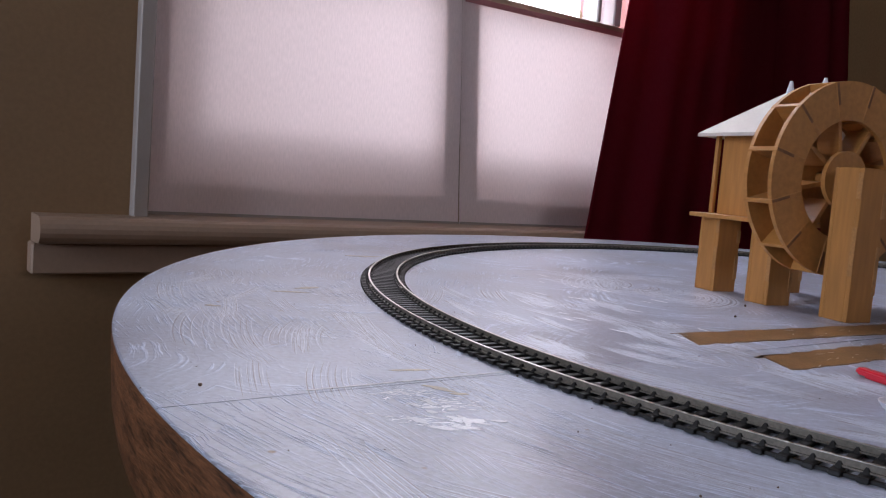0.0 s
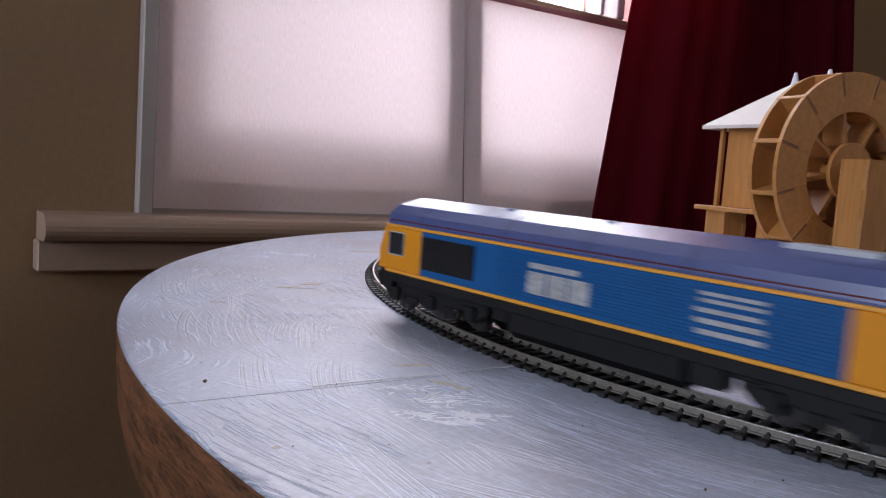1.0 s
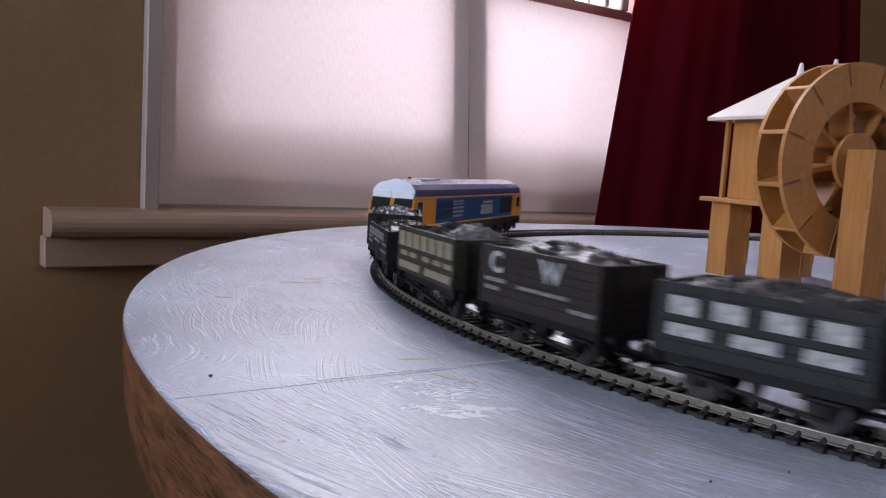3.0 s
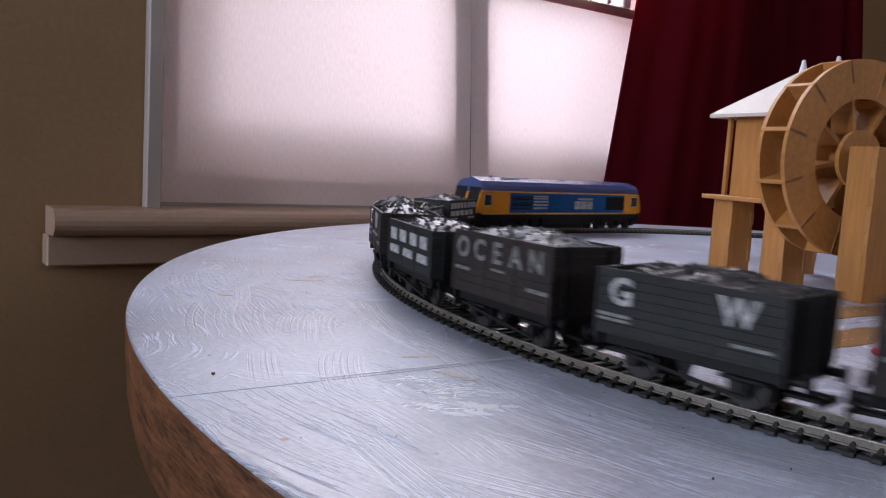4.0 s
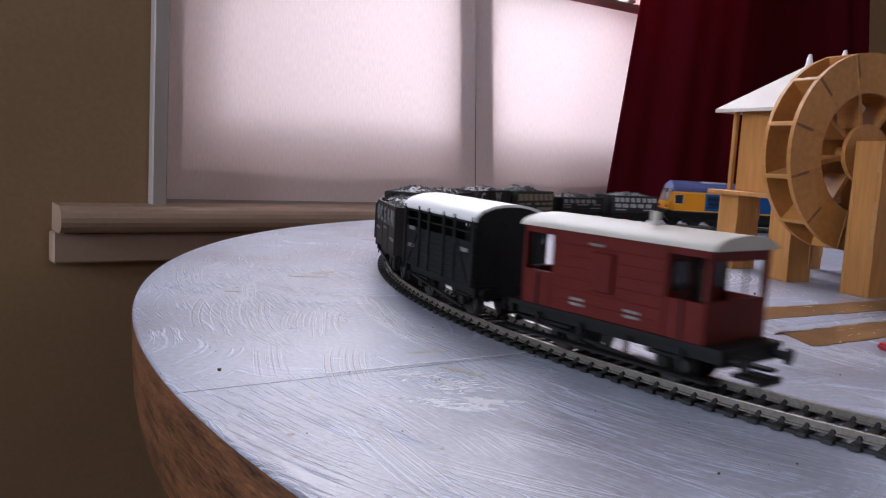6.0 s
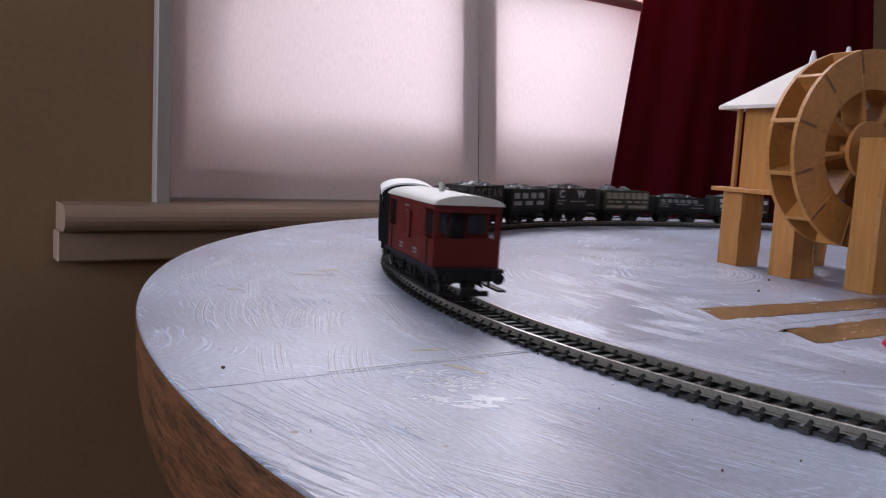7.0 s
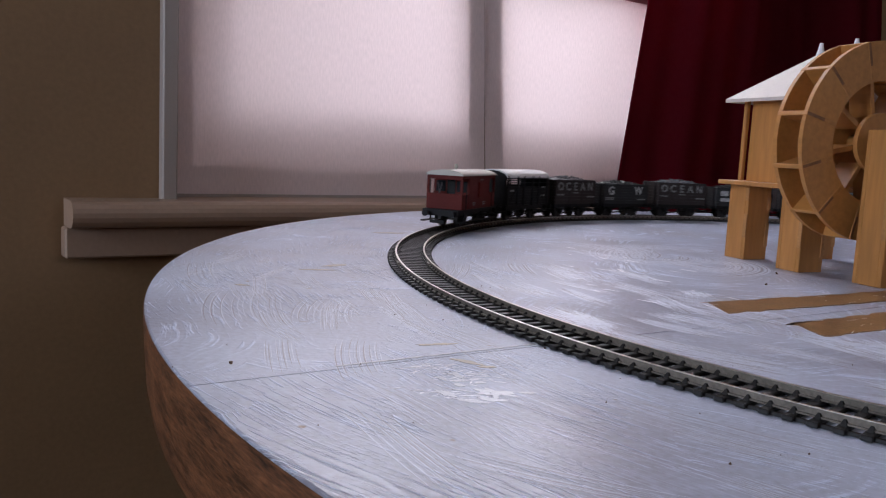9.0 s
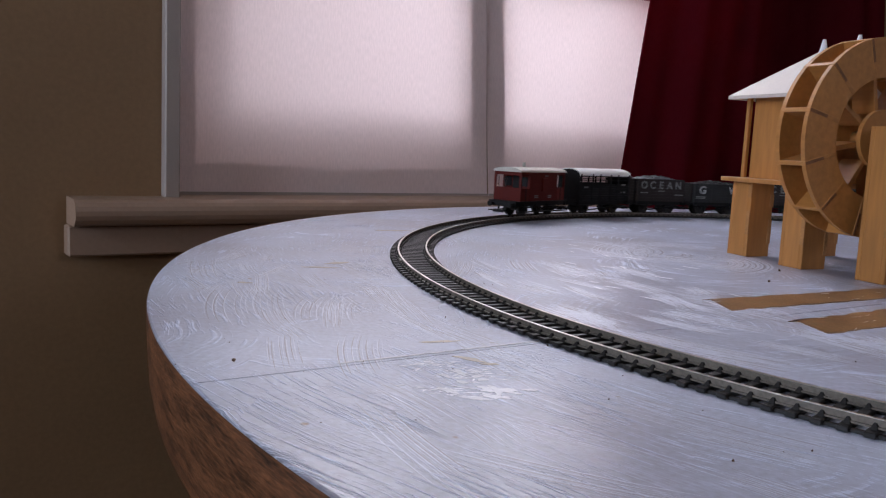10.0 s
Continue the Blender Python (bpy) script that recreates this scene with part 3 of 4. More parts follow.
def bristle_lines(b, x, y, heading, length, radius, width, n, rng, high, bold=1.0):
    """Parallel ridges that one pull of a brush leaves: each bends with the given radius about the same point."""
    h = radians(heading)
    cx, cy = x - TX * 1000 - radius * math.sin(h), y - TY * 1000 + radius * math.cos(h)
    for i in range(n):
        r = radius + width * ((i + rng.uniform(0.2, 0.8)) / n - 0.5) * (1 if radius > 0 else -1)
        half = length / (2 * abs(radius)) * rng.uniform(0.55, 1.0)
        mid = h - math.pi / 2 + rng.uniform(-0.25, 0.25) * half
        wide = rng.uniform(0.07, 0.2) * (1 + length / 120) * bold
        rows = []
        for k in range(13):
            t = mid + half * (k / 6 - 1) * (1 if radius > 0 else -1)
            swell = max(0.05, math.sin(math.pi * k / 12) ** 0.5) * rng.uniform(0.6, 1.0)
            c, s = math.cos(t), math.sin(t)
            px, py = cx + r * c, cy + r * s
            k_in = min(1.0, 562.0 / math.hypot(px, py))      # never past the rim
            rows.append([b.verts.new((px * k_in + d * c, py * k_in + d * s, z)) for d, z in ((-wide * swell, 0.005), (0, high * swell), (wide * swell, 0.005))])
        for p, q in zip(rows, rows[1:]):
            b.faces.new((p[0], p[1], q[1], q[0])), b.faces.new((p[1], p[2], q[2], q[1]))


def brush_strokes():
    """Pulls of a stiff brush in the thick paint: known arcs and loops first, then strokes that follow the table's rim."""
    tb = bpy.data.objects["round_table"]
    rng = random.Random(77)
    pulls = [(-92, 330, -74, 85, 190, 34, 9), (-142, 420, 66, 45, 200, 40, 8), (-112, 444, 62, 60, 160, 26, 7), (-58, 330, -84, 62, 120, 26, 8),
             (150, 560, 40, 95, 32, 26, 9), (126, 592, 80, 110, 40, 30, 9), (168, 524, 20, 70, 24, 20, 8), (110, 610, 120, 120, 60, 24, 6), (146, 540, -60, 80, 28, 22, 8),
             (100, 560, -50, 90, 150, 18, 5), (178, 560, 150, 60, 26, 20, 7), (105, 590, 75, 170, -80, 36, 8), (185, 540, -110, 140, -60, 30, 7), (150, 640, 0, 120, -60, 30, 7), (9, 480, -70, 60, 300, 8, 3), (36, 415, -58, 42, 300, 9, 3), (60, 428, -50, 50, 200, 9, 4), (-40, 640, 60, 80, 200, 30, 7)]
    for _ in range(140):
        a, r = radians(rng.uniform(-178, -118)), rng.uniform(290, 555)
        x, y = TX * 1000 + r * math.cos(a), TY * 1000 + r * math.sin(a)
        if abs(r - 431) < 24:
            continue
        pulls.append((x, y, math.degrees(a) + 90 + rng.gauss(0, 11), rng.uniform(20, 80), rng.choice((-1, 1)) * rng.uniform(150, 500), rng.uniform(5, 18), rng.randint(4, 10)))
    ridges, grooves = BM(), BM()
    for x, y, heading, length, radius, width, n in pulls:
        inside = math.hypot(x - TX * 1000, y - TY * 1000) < 400      # bolder swirls inside the track
        bristle_lines(ridges, x, y, heading, length, radius, width, n + 3, rng, 0.16 if inside else 0.065, 3.0 if inside else 1.0)
        bristle_lines(grooves, x, y, heading, length, radius, width, n, rng, 0.05 if inside else 0.03, 2.6 if inside else 1.0)
    for name, b, mat, lab in (("brush_relief", ridges, STROKE_PAINT, "raised white bristle marks in the paint"), ("brush_scoring", grooves, GROOVE, "dark scratched bristle marks in the paint")):
        bmesh.ops.recalc_face_normals(b, faces=b.faces)
        tagged(part(name, b, mat, tb, smooth=True), lab, kind="stuff")


# ---- the track: eight curved sections of a full circle ----
def track():
    rt = R_TRACK * 1000
    sl = BM()
    box(sl, -13.8, 13.8, -1.6, 1.6, 0.1, 1.7, 0.3)
    for x in (-8.75, 8.75):
        for d in (-1, 1):      # a moulded chair that rises to a point against the rail's web
            foot = [sl.verts.new((x + d * u, v, 1.65)) for u, v in ((0.35, -1.3), (2.0, -1.0), (2.0, 1.0), (0.35, 1.3))]
            peak = [sl.verts.new((x + d * u, v, 3.3)) for u, v in ((0.35, -0.35), (0.8, -0.3), (0.8, 0.3), (0.35, 0.35))]
            fs = [sl.faces.new((foot[k], foot[(k + 1) % 4], peak[(k + 1) % 4], peak[k])) for k in range(4)] + [sl.faces.new(peak)]
            bmesh.ops.recalc_face_normals(sl, faces=fs)
    sleeper = mesh_of("sleeper", sl, SLEEPER)
    per, step = 52, 45.0 / 52
    first = thing("track_section", TABLE, "curved model railway track with black sleepers and metal rails", "track", "sections of the track circle")
    for r in (rt - 8.75, rt + 8.75):
        b = BM()
        for r0, r1, z0, z1 in ((r - 1.25, r + 1.25, 1.9, 2.4), (r - 0.35, r + 0.35, 2.4, 3.65), (r - 0.55, r + 0.55, 3.65, 4.3)):
            annulus(b, r0, r1, z0, z1, 0.04, 44.96, 40)
        rail = part("rail", b, RAIL_BROWN, first, "tarnished metal rail")
        b = BM()
        annulus(b, r - 0.5, r + 0.5, 4.305, RAIL, 0.04, 44.96, 40)
        part("rail_head", b, RAIL_METAL, rail, "bright worn rail head")
    b = BM()
    for r in (rt - 8.75, rt + 8.75):
        annulus(b, r - 1.5, r + 1.5, 1.9, 3.4, -0.55, 0.55, 4)
    part("rail_joiner", b, RAIL_BROWN, first, "metal rail joiner")
    b = BM()
    for r in (rt - 11.5, rt + 11.5):
        annulus(b, r - 0.8, r + 0.8, 0.1, 1.1, 0, 45, 40)
    part("web", b, SLEEPER, first, "black plastic web between the sleepers")
    for i in range(per):
        a = radians((i + 0.5) * step)
        part("sleeper", sleeper, None, first, "", Matrix.Rotation(a, 4, "Z") @ mm(rt, 0, 0))
    start = 11.0
    first.matrix_basis = TABLE @ pose(0, 0, 0, 0, 0, start)
    for k in range(1, 8):
        copy_thing(first, TABLE @ pose(0, 0, 0, 0, 0, start + 45 * k))


# ---- the plywood watermill ----
MILL = Matrix.Translation((0.242, 0.482, 0)) @ Matrix.Rotation(radians(23.5), 4, "Z")   # x across, y along the axle


def pillar(parent, x, y, h, w=26):
    for x0, x1, y0, y1 in ((x, x + w, y, y + 3), (x, x + w, y + w - 3, y + w), (x, x + 3, y + 3.05, y + w - 3.05), (x + w - 3, x + w, y + 3.05, y + w - 3.05)):
        b = BM()
        box(b, x0, x1, y0, y1, 0, h, 0.35)
        part("pillar_board", b, PLY, parent)
    for z0, z1 in ((0.3, 0.62), (0.8, 0.97)):
        b = BM()
        box(b, x - 0.55, x + 0.05, y - 0.15, y + 3.1, h * z0, h * z1, 0.2)
        part("tab", b, PLY_EDGE, parent, "cut end of a finger joint")
        b = BM()
        box(b, x + w - 3.1, x + w + 0.12, y - 0.5, y + 0.05, h * (z0 - 0.12), h * (z1 - 0.12), 0.2)
        part("tab", b, PLY_EDGE, parent, "cut end of a finger joint")


def mill():
    ml = thing("watermill", MILL, "laser-cut plywood model watermill on pillars with a big wheel", "model mill")
    pillar(ml, 0, 0, 92, 20.5)                 # stands before the wheel
    pillar(ml, -5, 58, 52.9, 20)
    pillar(ml, 1.5, 116, 52.9, 20)
    pillar(ml, 66, 58, 52.9, 20)
    pillar(ml, 66, 116, 52.9, 20)
    b = BM()
    box(b, -7, 96, 55, 140, 53, 56, 0.4)
    part("platform", b, PLY, ml, "plywood platform")
    for x0, x1, y0, y1 in ((6, 84, 66, 69), (6, 84, 123, 126), (4, 7, 69.05, 122.95), (81, 84, 69.05, 122.95)):
        b = BM()
        box(b, x0, x1, y0, y1, 56.05, 114, 0.3)
        part("house_wall", b, PLY, ml)
    for y in (64, 126.1):
        b = BM()
        box(b, 1.5, 4.4, y, y + 3.4, 56.05, 113, 0.3)
        part("corner_post", b, PLY, ml)
    ex0, ex1, ey0, ey1, ez = -8, 97, 56, 138, 111
    rx, ry0, ry1, rz = 43.5, 76, 106, 145
    for q in (((ex0, ey1, ez), (ex0, ey0, ez), (rx, ry0, rz), (rx, ry1, rz)), ((ex1, ey0, ez), (ex1, ey1, ez), (rx, ry1, rz), (rx, ry0, rz)),
              ((ex0, ey0, ez), (ex1, ey0, ez), (rx, ry0, rz)), ((ex1, ey1, ez), (ex0, ey1, ez), (rx, ry1, rz))):
        b = BM()
        lo = [b.verts.new(c) for c in q]
        hi = [b.verts.new((v.co.x, v.co.y, v.co.z + 2.4)) for v in lo]
        b.faces.new(lo[::-1]), b.faces.new(hi)
        for k in range(len(lo)):
            b.faces.new((lo[k], lo[(k + 1) % len(lo)], hi[(k + 1) % len(lo)], hi[k]))
        bmesh.ops.recalc_face_normals(b, faces=b.faces)
        part("roof_board", b, CARD_ROOF, ml, "pale plywood roof board")
    for y in (ry0, ry1):
        b = BM()
        rod(b, 3.3, 144, 154.5, "z", (rx, y), 16, 1.1)
        part("finial", b, WHITE_PLASTIC, ml, "small white pointed finial", smooth=True)
    wheel(ml)


def wheel(ml):
    cx, cy, cz, r = 19.0, 29.5, 85.0, 61.0
    hub = BM()
    rod(hub, 4.0, -26, 26, "z", seg=24)
    wh = part("water_wheel", hub, PLY, ml, "plywood water wheel with paddles", mm(cx, cy, cz, 90, 0, 0))
    for z in (-2.0, -22.0):
        b = BM()
        annulus(b, 37, r, z, z + 3, seg=72)
        part("rim", b, PLY, wh)
        b = BM()
        annulus(b, 5, 18, z, z + 3, seg=40)
        part("hub_disc", b, PLY, wh)
    for k in range(12):
        a = radians(30 * k + 16)
        b = BM()
        box(b, 37.5, r + 0.25, -1.4, 1.4, -22.4, 1.2, 0.3)
        part("paddle", b, PLY, wh, "", Matrix.Rotation(a, 4, "Z"))
        b = BM()
        box(b, 47, 60.8, -0.9, 0.9, 0.98, 1.32)
        part("slot", b, SLOT_BURN, wh, "dark burnt slot end", Matrix.Rotation(a, 4, "Z"))
    for k in range(8):
        b = BM()
        box(b, 16, 38, -1.5, 1.5, -19, -2.1, 0.3)
        part("spoke", b, PLY, wh, "", Matrix.Rotation(radians(45 * k + 12), 4, "Z"))


# ---- small things at the rim of the view ----
def clutter():
    th = thing("plastic_clip", mm(176, 336, 0, 0, 0, -74), "bright red flat plastic handle lying on the table", "tool")
    b = BM()
    out = [(3 - 2.6 * math.sin(radians(a)), 2.6 * math.cos(radians(a))) for a in range(0, 181, 15)] + [(40, -3.4), (70, -3.6), (70, 3.6), (40, 3.4)]
    prism(b, out, 0.8, 3.6, "z")
    bmesh.ops.bevel(b, geom=list(b.edges), offset=0.8, segments=2, affect="EDGES")
    part("handle", b, RED_PLASTIC, th, smooth=True)
    b = BM()
    box(b, 6, 66, -1.8, 1.8, 0.05, 0.9, 0.2)
    part("underside", b, RED_PLASTIC, th)
    th = thing("plastic_scoop", mm(162, 274, 0, 0, 0, -30), "small white plastic scoop lying on the table", "tool")
    b = BM()
    lathe(b, [(0.01, 0.05), (5, 0.4), (7.5, 1.6), (9.2, 4), (8.5, 4), (7, 2.2), (4.6, 1.2), (0.01, 0.9)], 32)
    part("bowl", b, WHITE_PLASTIC, th, smooth=True)
    b = BM()
    box(b, 8.4, 60, -2.0, 2.0, 2.8, 3.9, 0.4)
    part("handle", b, WHITE_PLASTIC, th)
    th = thing("plastic_pot", mm(264, 450, 0), "small white plastic pot standing on the table", "pot")
    b = BM()
    rod(b, 9, 0, 24, "z", seg=28, r2=10)
    part("body", b, WHITE_PLASTIC, th, smooth=True)
    b = BM()
    rod(b, 10.4, 24, 28, "z", seg=28)
    part("lid", b, WHITE_PLASTIC, th, smooth=True)


# ---- rolling stock: x forwards, y to the outside of the curve, z up from the rail head ----
def wheelset(parent, x, r, gauge=8.2):
    b = BM()
    for s in (-1, 1):
        y0, y1 = sorted((s * (gauge - 2.2), s * (gauge + 0.4)))
        rod(b, r, y0, y1, "y", (0, 0), 20)
        y2, y3 = sorted((s * (gauge - 2.6), s * (gauge - 1.9)))
        rod(b, r + 0.8, y2, y3, "y", (0, 0), 20)
        for k in range(4):
            box(b, -0.5, 0.5, y1 if s > 0 else y0 - 0.3, y1 + 0.3 if s > 0 else y0, 1.2, r - 0.8, 0, Matrix.Rotation(radians(90 * k), 4, "Y"))
    rod(b, 1.0, -gauge, gauge, "y", (0, 0), 10)
    ob = part("wheelset", b, STEEL, parent, "metal wheels on an axle", mm(x, 0, r), smooth=True)
    WHEELS.append((ob, x, r))
    return ob


def buffers(parent, x, z, way, dy=11.3):
    for s in (-1, 1):
        b = BM()
        a, c = sorted((x, x + way * 4.5))
        rod(b, 1.3, a, c, "x", (s * dy, z), 12)
        a, c = sorted((x + way * 4.4, x + way * 5.3))
        rod(b, 2.6, a, c, "x", (s * dy, z), 16)
        part("buffer", b, BLACK, parent, smooth=True)


def coupling(parent, x, way):
    b = BM()
    a, c = sorted((x - way * 4, x + way * 7))
    box(b, a, c, -2.2, 2.2, 4.6, 5.8, 0.2)
    a, c = sorted((x + way * 6.2, x + way * 7.4))
    box(b, a, c, -6.5, 6.5, 4.2, 6.6, 0.3)
    a, c = sorted((x + way * 1, x + way * 8))
    box(b, a, c, -1.2, 1.2, 6.6, 7.4, 0.2)
    part("coupling", b, BLACK, parent, "black hook coupling")


def text_mesh(body, size, ink, depth=0.25):
    cu = bpy.data.curves.new("lettering", "FONT")
    cu.body, cu.size, cu.extrude, cu.align_x, cu.align_y = body, size, depth, "CENTER", "CENTER"
    cu.resolution_u, cu.offset = 3, 0.35
    tmp = new("lettering", cu)
    me = bpy.data.meshes.new_from_object(tmp.evaluated_get(bpy.context.evaluated_depsgraph_get()))
    bpy.data.objects.remove(tmp)
    me.transform(Matrix.Scale(MM, 4))
    me.materials.clear()
    me.materials.append(ink)
    return me


def on_side(s, x, y, z):
    """The pose of flat writing on the outer (s=1) or inner (s=-1) side, upright and readable from there."""
    return mm(x, s * y, z, 90, 0, 180 if s > 0 else 0)


def sheet_metal_loco():
    lo = thing("diesel_locomotive", pose(0, 0, 0), "blue and yellow model diesel locomotive with violet-blue roof on the track", "locomotive")
    H = 125.5
    side = 17.2
    roof_arc = [(17.2, 39.4), (16.6, 43.6), (12.6, 47.4), (0, 50.8), (-12.6, 47.4), (-16.6, 43.6), (-17.2, 39.4)]
    # body shell in its colours, end to end
    def shell(name, x0, x1, mat, lab="", z0=21.0, z1=37.4, w=side):
        b = BM()
        box(b, x0, x1, -w, w, z0, z1, 0.35)
        return part(name, b, mat, lo, lab)
    shell("side_panel", -83.9, 95.0, LOCO_BLUE, "mid-blue body side")
    for s in (-1, 1):
        a, c = sorted((s * (95.05 if s > 0 else 83.95), s * 119.5))
        shell("cab_side", a, c, LOCO_YELLOW, "yellow cab side")
    # cab noses, sloped back above the waist
    for s in (-1, 1):
        b = BM()
        pts = [(119.55, 21.0), (H, 21.0), (H, 28.0), (121.8, 37.4), (119.55, 37.4)]
        prism(b, [(s * x, z) for x, z in pts], -side, side, "y")
        nose = part("cab_front", b, LOCO_YELLOW, lo, "yellow cab front")
        bm = BM()
        for y0, y1 in ((-15.8, -1.6), (1.6, 15.8)):
            lo4 = [(H - 0.35, 28.6), (H + 0.2, 28.6), (122.3, 37.3), (121.65, 41.6), (121.2, 41.6), (121.8, 37.2)]
            prism(bm, [(s * x, z) for x, z in lo4], y0, y1, "y")
        # brow takes the dark roof colour to stand for shade above the windscreen
        brow = BM()
        for v in prism(brow, [(14.9, 37.0), (14.6, 43.0), (11.4, 46.0), (0, 48.9), (-11.4, 46.0), (-14.6, 43.0), (-14.9, 37.0)], *sorted((s * 118.9, s * 122.0)), "x"):
            if abs(v.co.x) > 121:
                v.co.x -= s * (v.co.z - 37.0) * 0.2
        part("cab_brow", brow, LOCO_ROOF, nose, "violet-blue band over the windscreen, dark for its shade")
        part("windscreen", bm, GLASS_DARK, nose, "dark windscreen panes")
        bm = BM()
        for y in (-13.2, -9.8, 9.8, 13.2):
            a, c = sorted((s * (H - 0.2), s * (H + 0.7)))
            rod(bm, 1.0, a, c, "x", (y, 24.0), 14)
        part("headlight", bm, GLASS_DARK, nose, "dark round lamps")
        bm = BM()
        a, c = sorted((s * 116, s * (H + 0.6)))
        box(bm, a, c, -16.2, 16.2, 10.0, 20.9, 0.5)
        part("buffer_beam", bm, BLACK, lo, "black buffer beam")
        buffers(lo, s * (H + 0.6), 13.2, s)
        coupling(lo, s * (H - 2), s)
        bm = BM()
        a, c = sorted((s * (H + 0.3), s * (H + 1.2)))
        for y in (-6, -3.5, 4, 6.5):
            rod(bm, 0.5, 6.5, 12.5, "z", (s * (H + 1.4), y), 8)
        part("hose", bm, BLACK, lo, "black brake hoses")
    # cantrail, roof and cab roof ends
    b = BM()
    prism(b, [(y, z) for y, z in roof_arc], -118.9, 118.9, "x")
    part("roof", b, LOCO_ROOF, lo, "violet-blue faceted roof")
    for s in (-1, 1):
        b = BM()
        vs = prism(b, roof_arc, *sorted((s * 118.95, s * 125.3)), "x")
        for v in vs:
            if abs(v.co.x) > 122.5:
                k = (v.co.z - 39.5) / 12.0
                v.co.x -= s * (4.2 + 2.0 * k)
                v.co.y *= 0.97
        bmesh.ops.recalc_face_normals(b, faces=b.faces)
        part("cab_roof", b, LOCO_ROOF, lo, "violet-blue cab roof", smooth=True)
    b = BM()
    box(b, -120.5, 120.5, -side - 0.25, side + 0.25, 37.45, 38.7, 0.2)
    part("cantrail_stripe", b, LOCO_ORANGE, lo, "orange line under the roof")
    b = BM()
    box(b, -119.5, 119.5, -side - 0.12, side + 0.12, 38.75, 39.35, 0.1)
    part("cantrail_band", b, LOCO_ROOF, lo, "violet-blue band above the orange line")
    for s in (-1, 1):
        b = BM()
        box(b, -118.5, 118.5, *sorted((s * (side - 0.4), s * (side + 0.02))), 40.3, 40.75)
        part("cantrail_line", b, VAN_RED, lo, "thin red line along the roof edge")
        for x0, x1 in ((-112, -98), (-92, -64), (-60, -42), (44, 62), (66, 92), (98, 112)):      # valance panels and boxes under the body
            b = BM()
            box(b, x0, x1, *sorted((s * (side - 2.6), s * (side - 1.55))), 13.4, 18.9, 0.3)
            part("valance_panel", b, BLACK, lo)
    for x in (-98, -36, 4, 44, 96):      # joints across the roof
        b = BM()
        prism(b, [(y * 1.004, z + 0.08) for y, z in roof_arc], x - 0.25, x + 0.25, "x")
        part("roof_joint", b, BLACK, lo, "dark joint across the roof")
    b = BM()
    box(b, -120.5, 120.5, -side - 0.2, side + 0.2, 19.7, 20.95, 0.3)
    part("sole_stripe", b, LOCO_ORANGE, lo, "orange line along the sole bar")
    # louvres, dark grilles, cab side windows and white bars on both sides
    for s in (-1, 1):
        b = BM()
        for i in range(15):
            z = 22.2 + i * 0.98
            y0, y1 = sorted((s * side, s * (side + 0.55)))
            box(b, -82, 46, y0, y1, z, z + 0.5)
        part("louvre", b, LOCO_BLUE, lo, "blue horizontal ribs")
        y0, y1 = sorted((s * (side - 0.1), s * (side + 0.4)))
        for g0, g1 in ((60, 94),) if s > 0 else ((62, 95), (-82, -52)):
            b = BM()
            box(b, g0, g1, y0, y1, 23.6, 35.6, 0.15)
            gr = part("grille", b, BLACK, lo, "black body side grille")
            b = BM()
            for k in range(9):
                ya, yb = sorted((s * (side + 0.38), s * (side + 0.6)))
                box(b, g0 + 1, g1 - 1, ya, yb, 24.4 + k * 1.25, 25.0 + k * 1.25)
            part("grille_slats", b, BLACK, gr)
        y0, y1 = sorted((s * (side - 0.1), s * (side + 0.3)))
        for c, w in ((-113.5, 4.4), (112.6, 5.4)):
            b = BM()
            box(b, c - w, c + w, y0, y1, 27.0, 35.4, 0.2)
            cw = part("cab_window", b, GLASS_DARK, lo, "dark cab side window")
            b = BM()
            ya, yb = sorted((s * (side - 0.1), s * (side + 0.5)))
            for x0, x1, z0, z1 in ((c - w - 0.35, c + w + 0.35, 26.65, 27.0), (c - w - 0.35, c + w + 0.35, 35.4, 35.75), (c - w - 0.35, c - w, 27.0, 35.4), (c + w, c + w + 0.35, 27.0, 35.4)):
                box(b, x0, x1, ya, yb, z0, z1)
            part("window_surround", b, HATCH_GREY, cw, "grey window surround")
        # white lettering as plain bars
        y0, y1 = sorted((s * side, s * (side + 0.6)))
        shift = 0 if s > 0 else 10
        for x0, x1, z0, z1 in ((6, 29, 32.2, 34.0), (20.5, 29.5, 24.2, 31.2), (10.5, 19.5, 24.2, 31.2), (0.5, 9.5, 24.2, 31.2),
                               (-62, -41, 34.2, 35.2), (-62, -41, 32.4, 33.4), (-61, -40, 29.8, 31.0), (-62, -40, 27.0, 28.4), (-62, -41, 24.2, 25.6)):
            b = BM()
            box(b, x0 + shift, x1 + shift, y0, y1, z0, z1)
            part("lettering", b, WHITE_MARK, lo, "white marking bar")
        b = BM()
        y0, y1 = sorted((s * (side - 1.5), s * (side + 0.1)))
        box(b, -119, 119, y0, y1, 16.4, 19.6, 0.2)
        part("sole_bar", b, BLACK, lo, "black sole bar")
    # roof hatches and exhaust
    for x0, x1, w, h in ((-84, -58, 5, 0.3), (-50, -46, 2.6, 0.2), (6, 9, 2.6, 0.2), (56, 59, 2.6, 0.2)):
        b = BM()
        box(b, x0, x1, -w, w, 48.5, 50.7 + h, 0.2)
        part("roof_hatch", b, HATCH_GREY if x0 == -84 else LOCO_ROOF, lo, "raised roof panel")
    b = BM()
    rod(b, 1.6, 49, 51.9, "z", (-92, 2), 14)
    part("exhaust", b, BLACK, lo, smooth=True)
    # chassis, fuel tank, bogies
    b = BM()
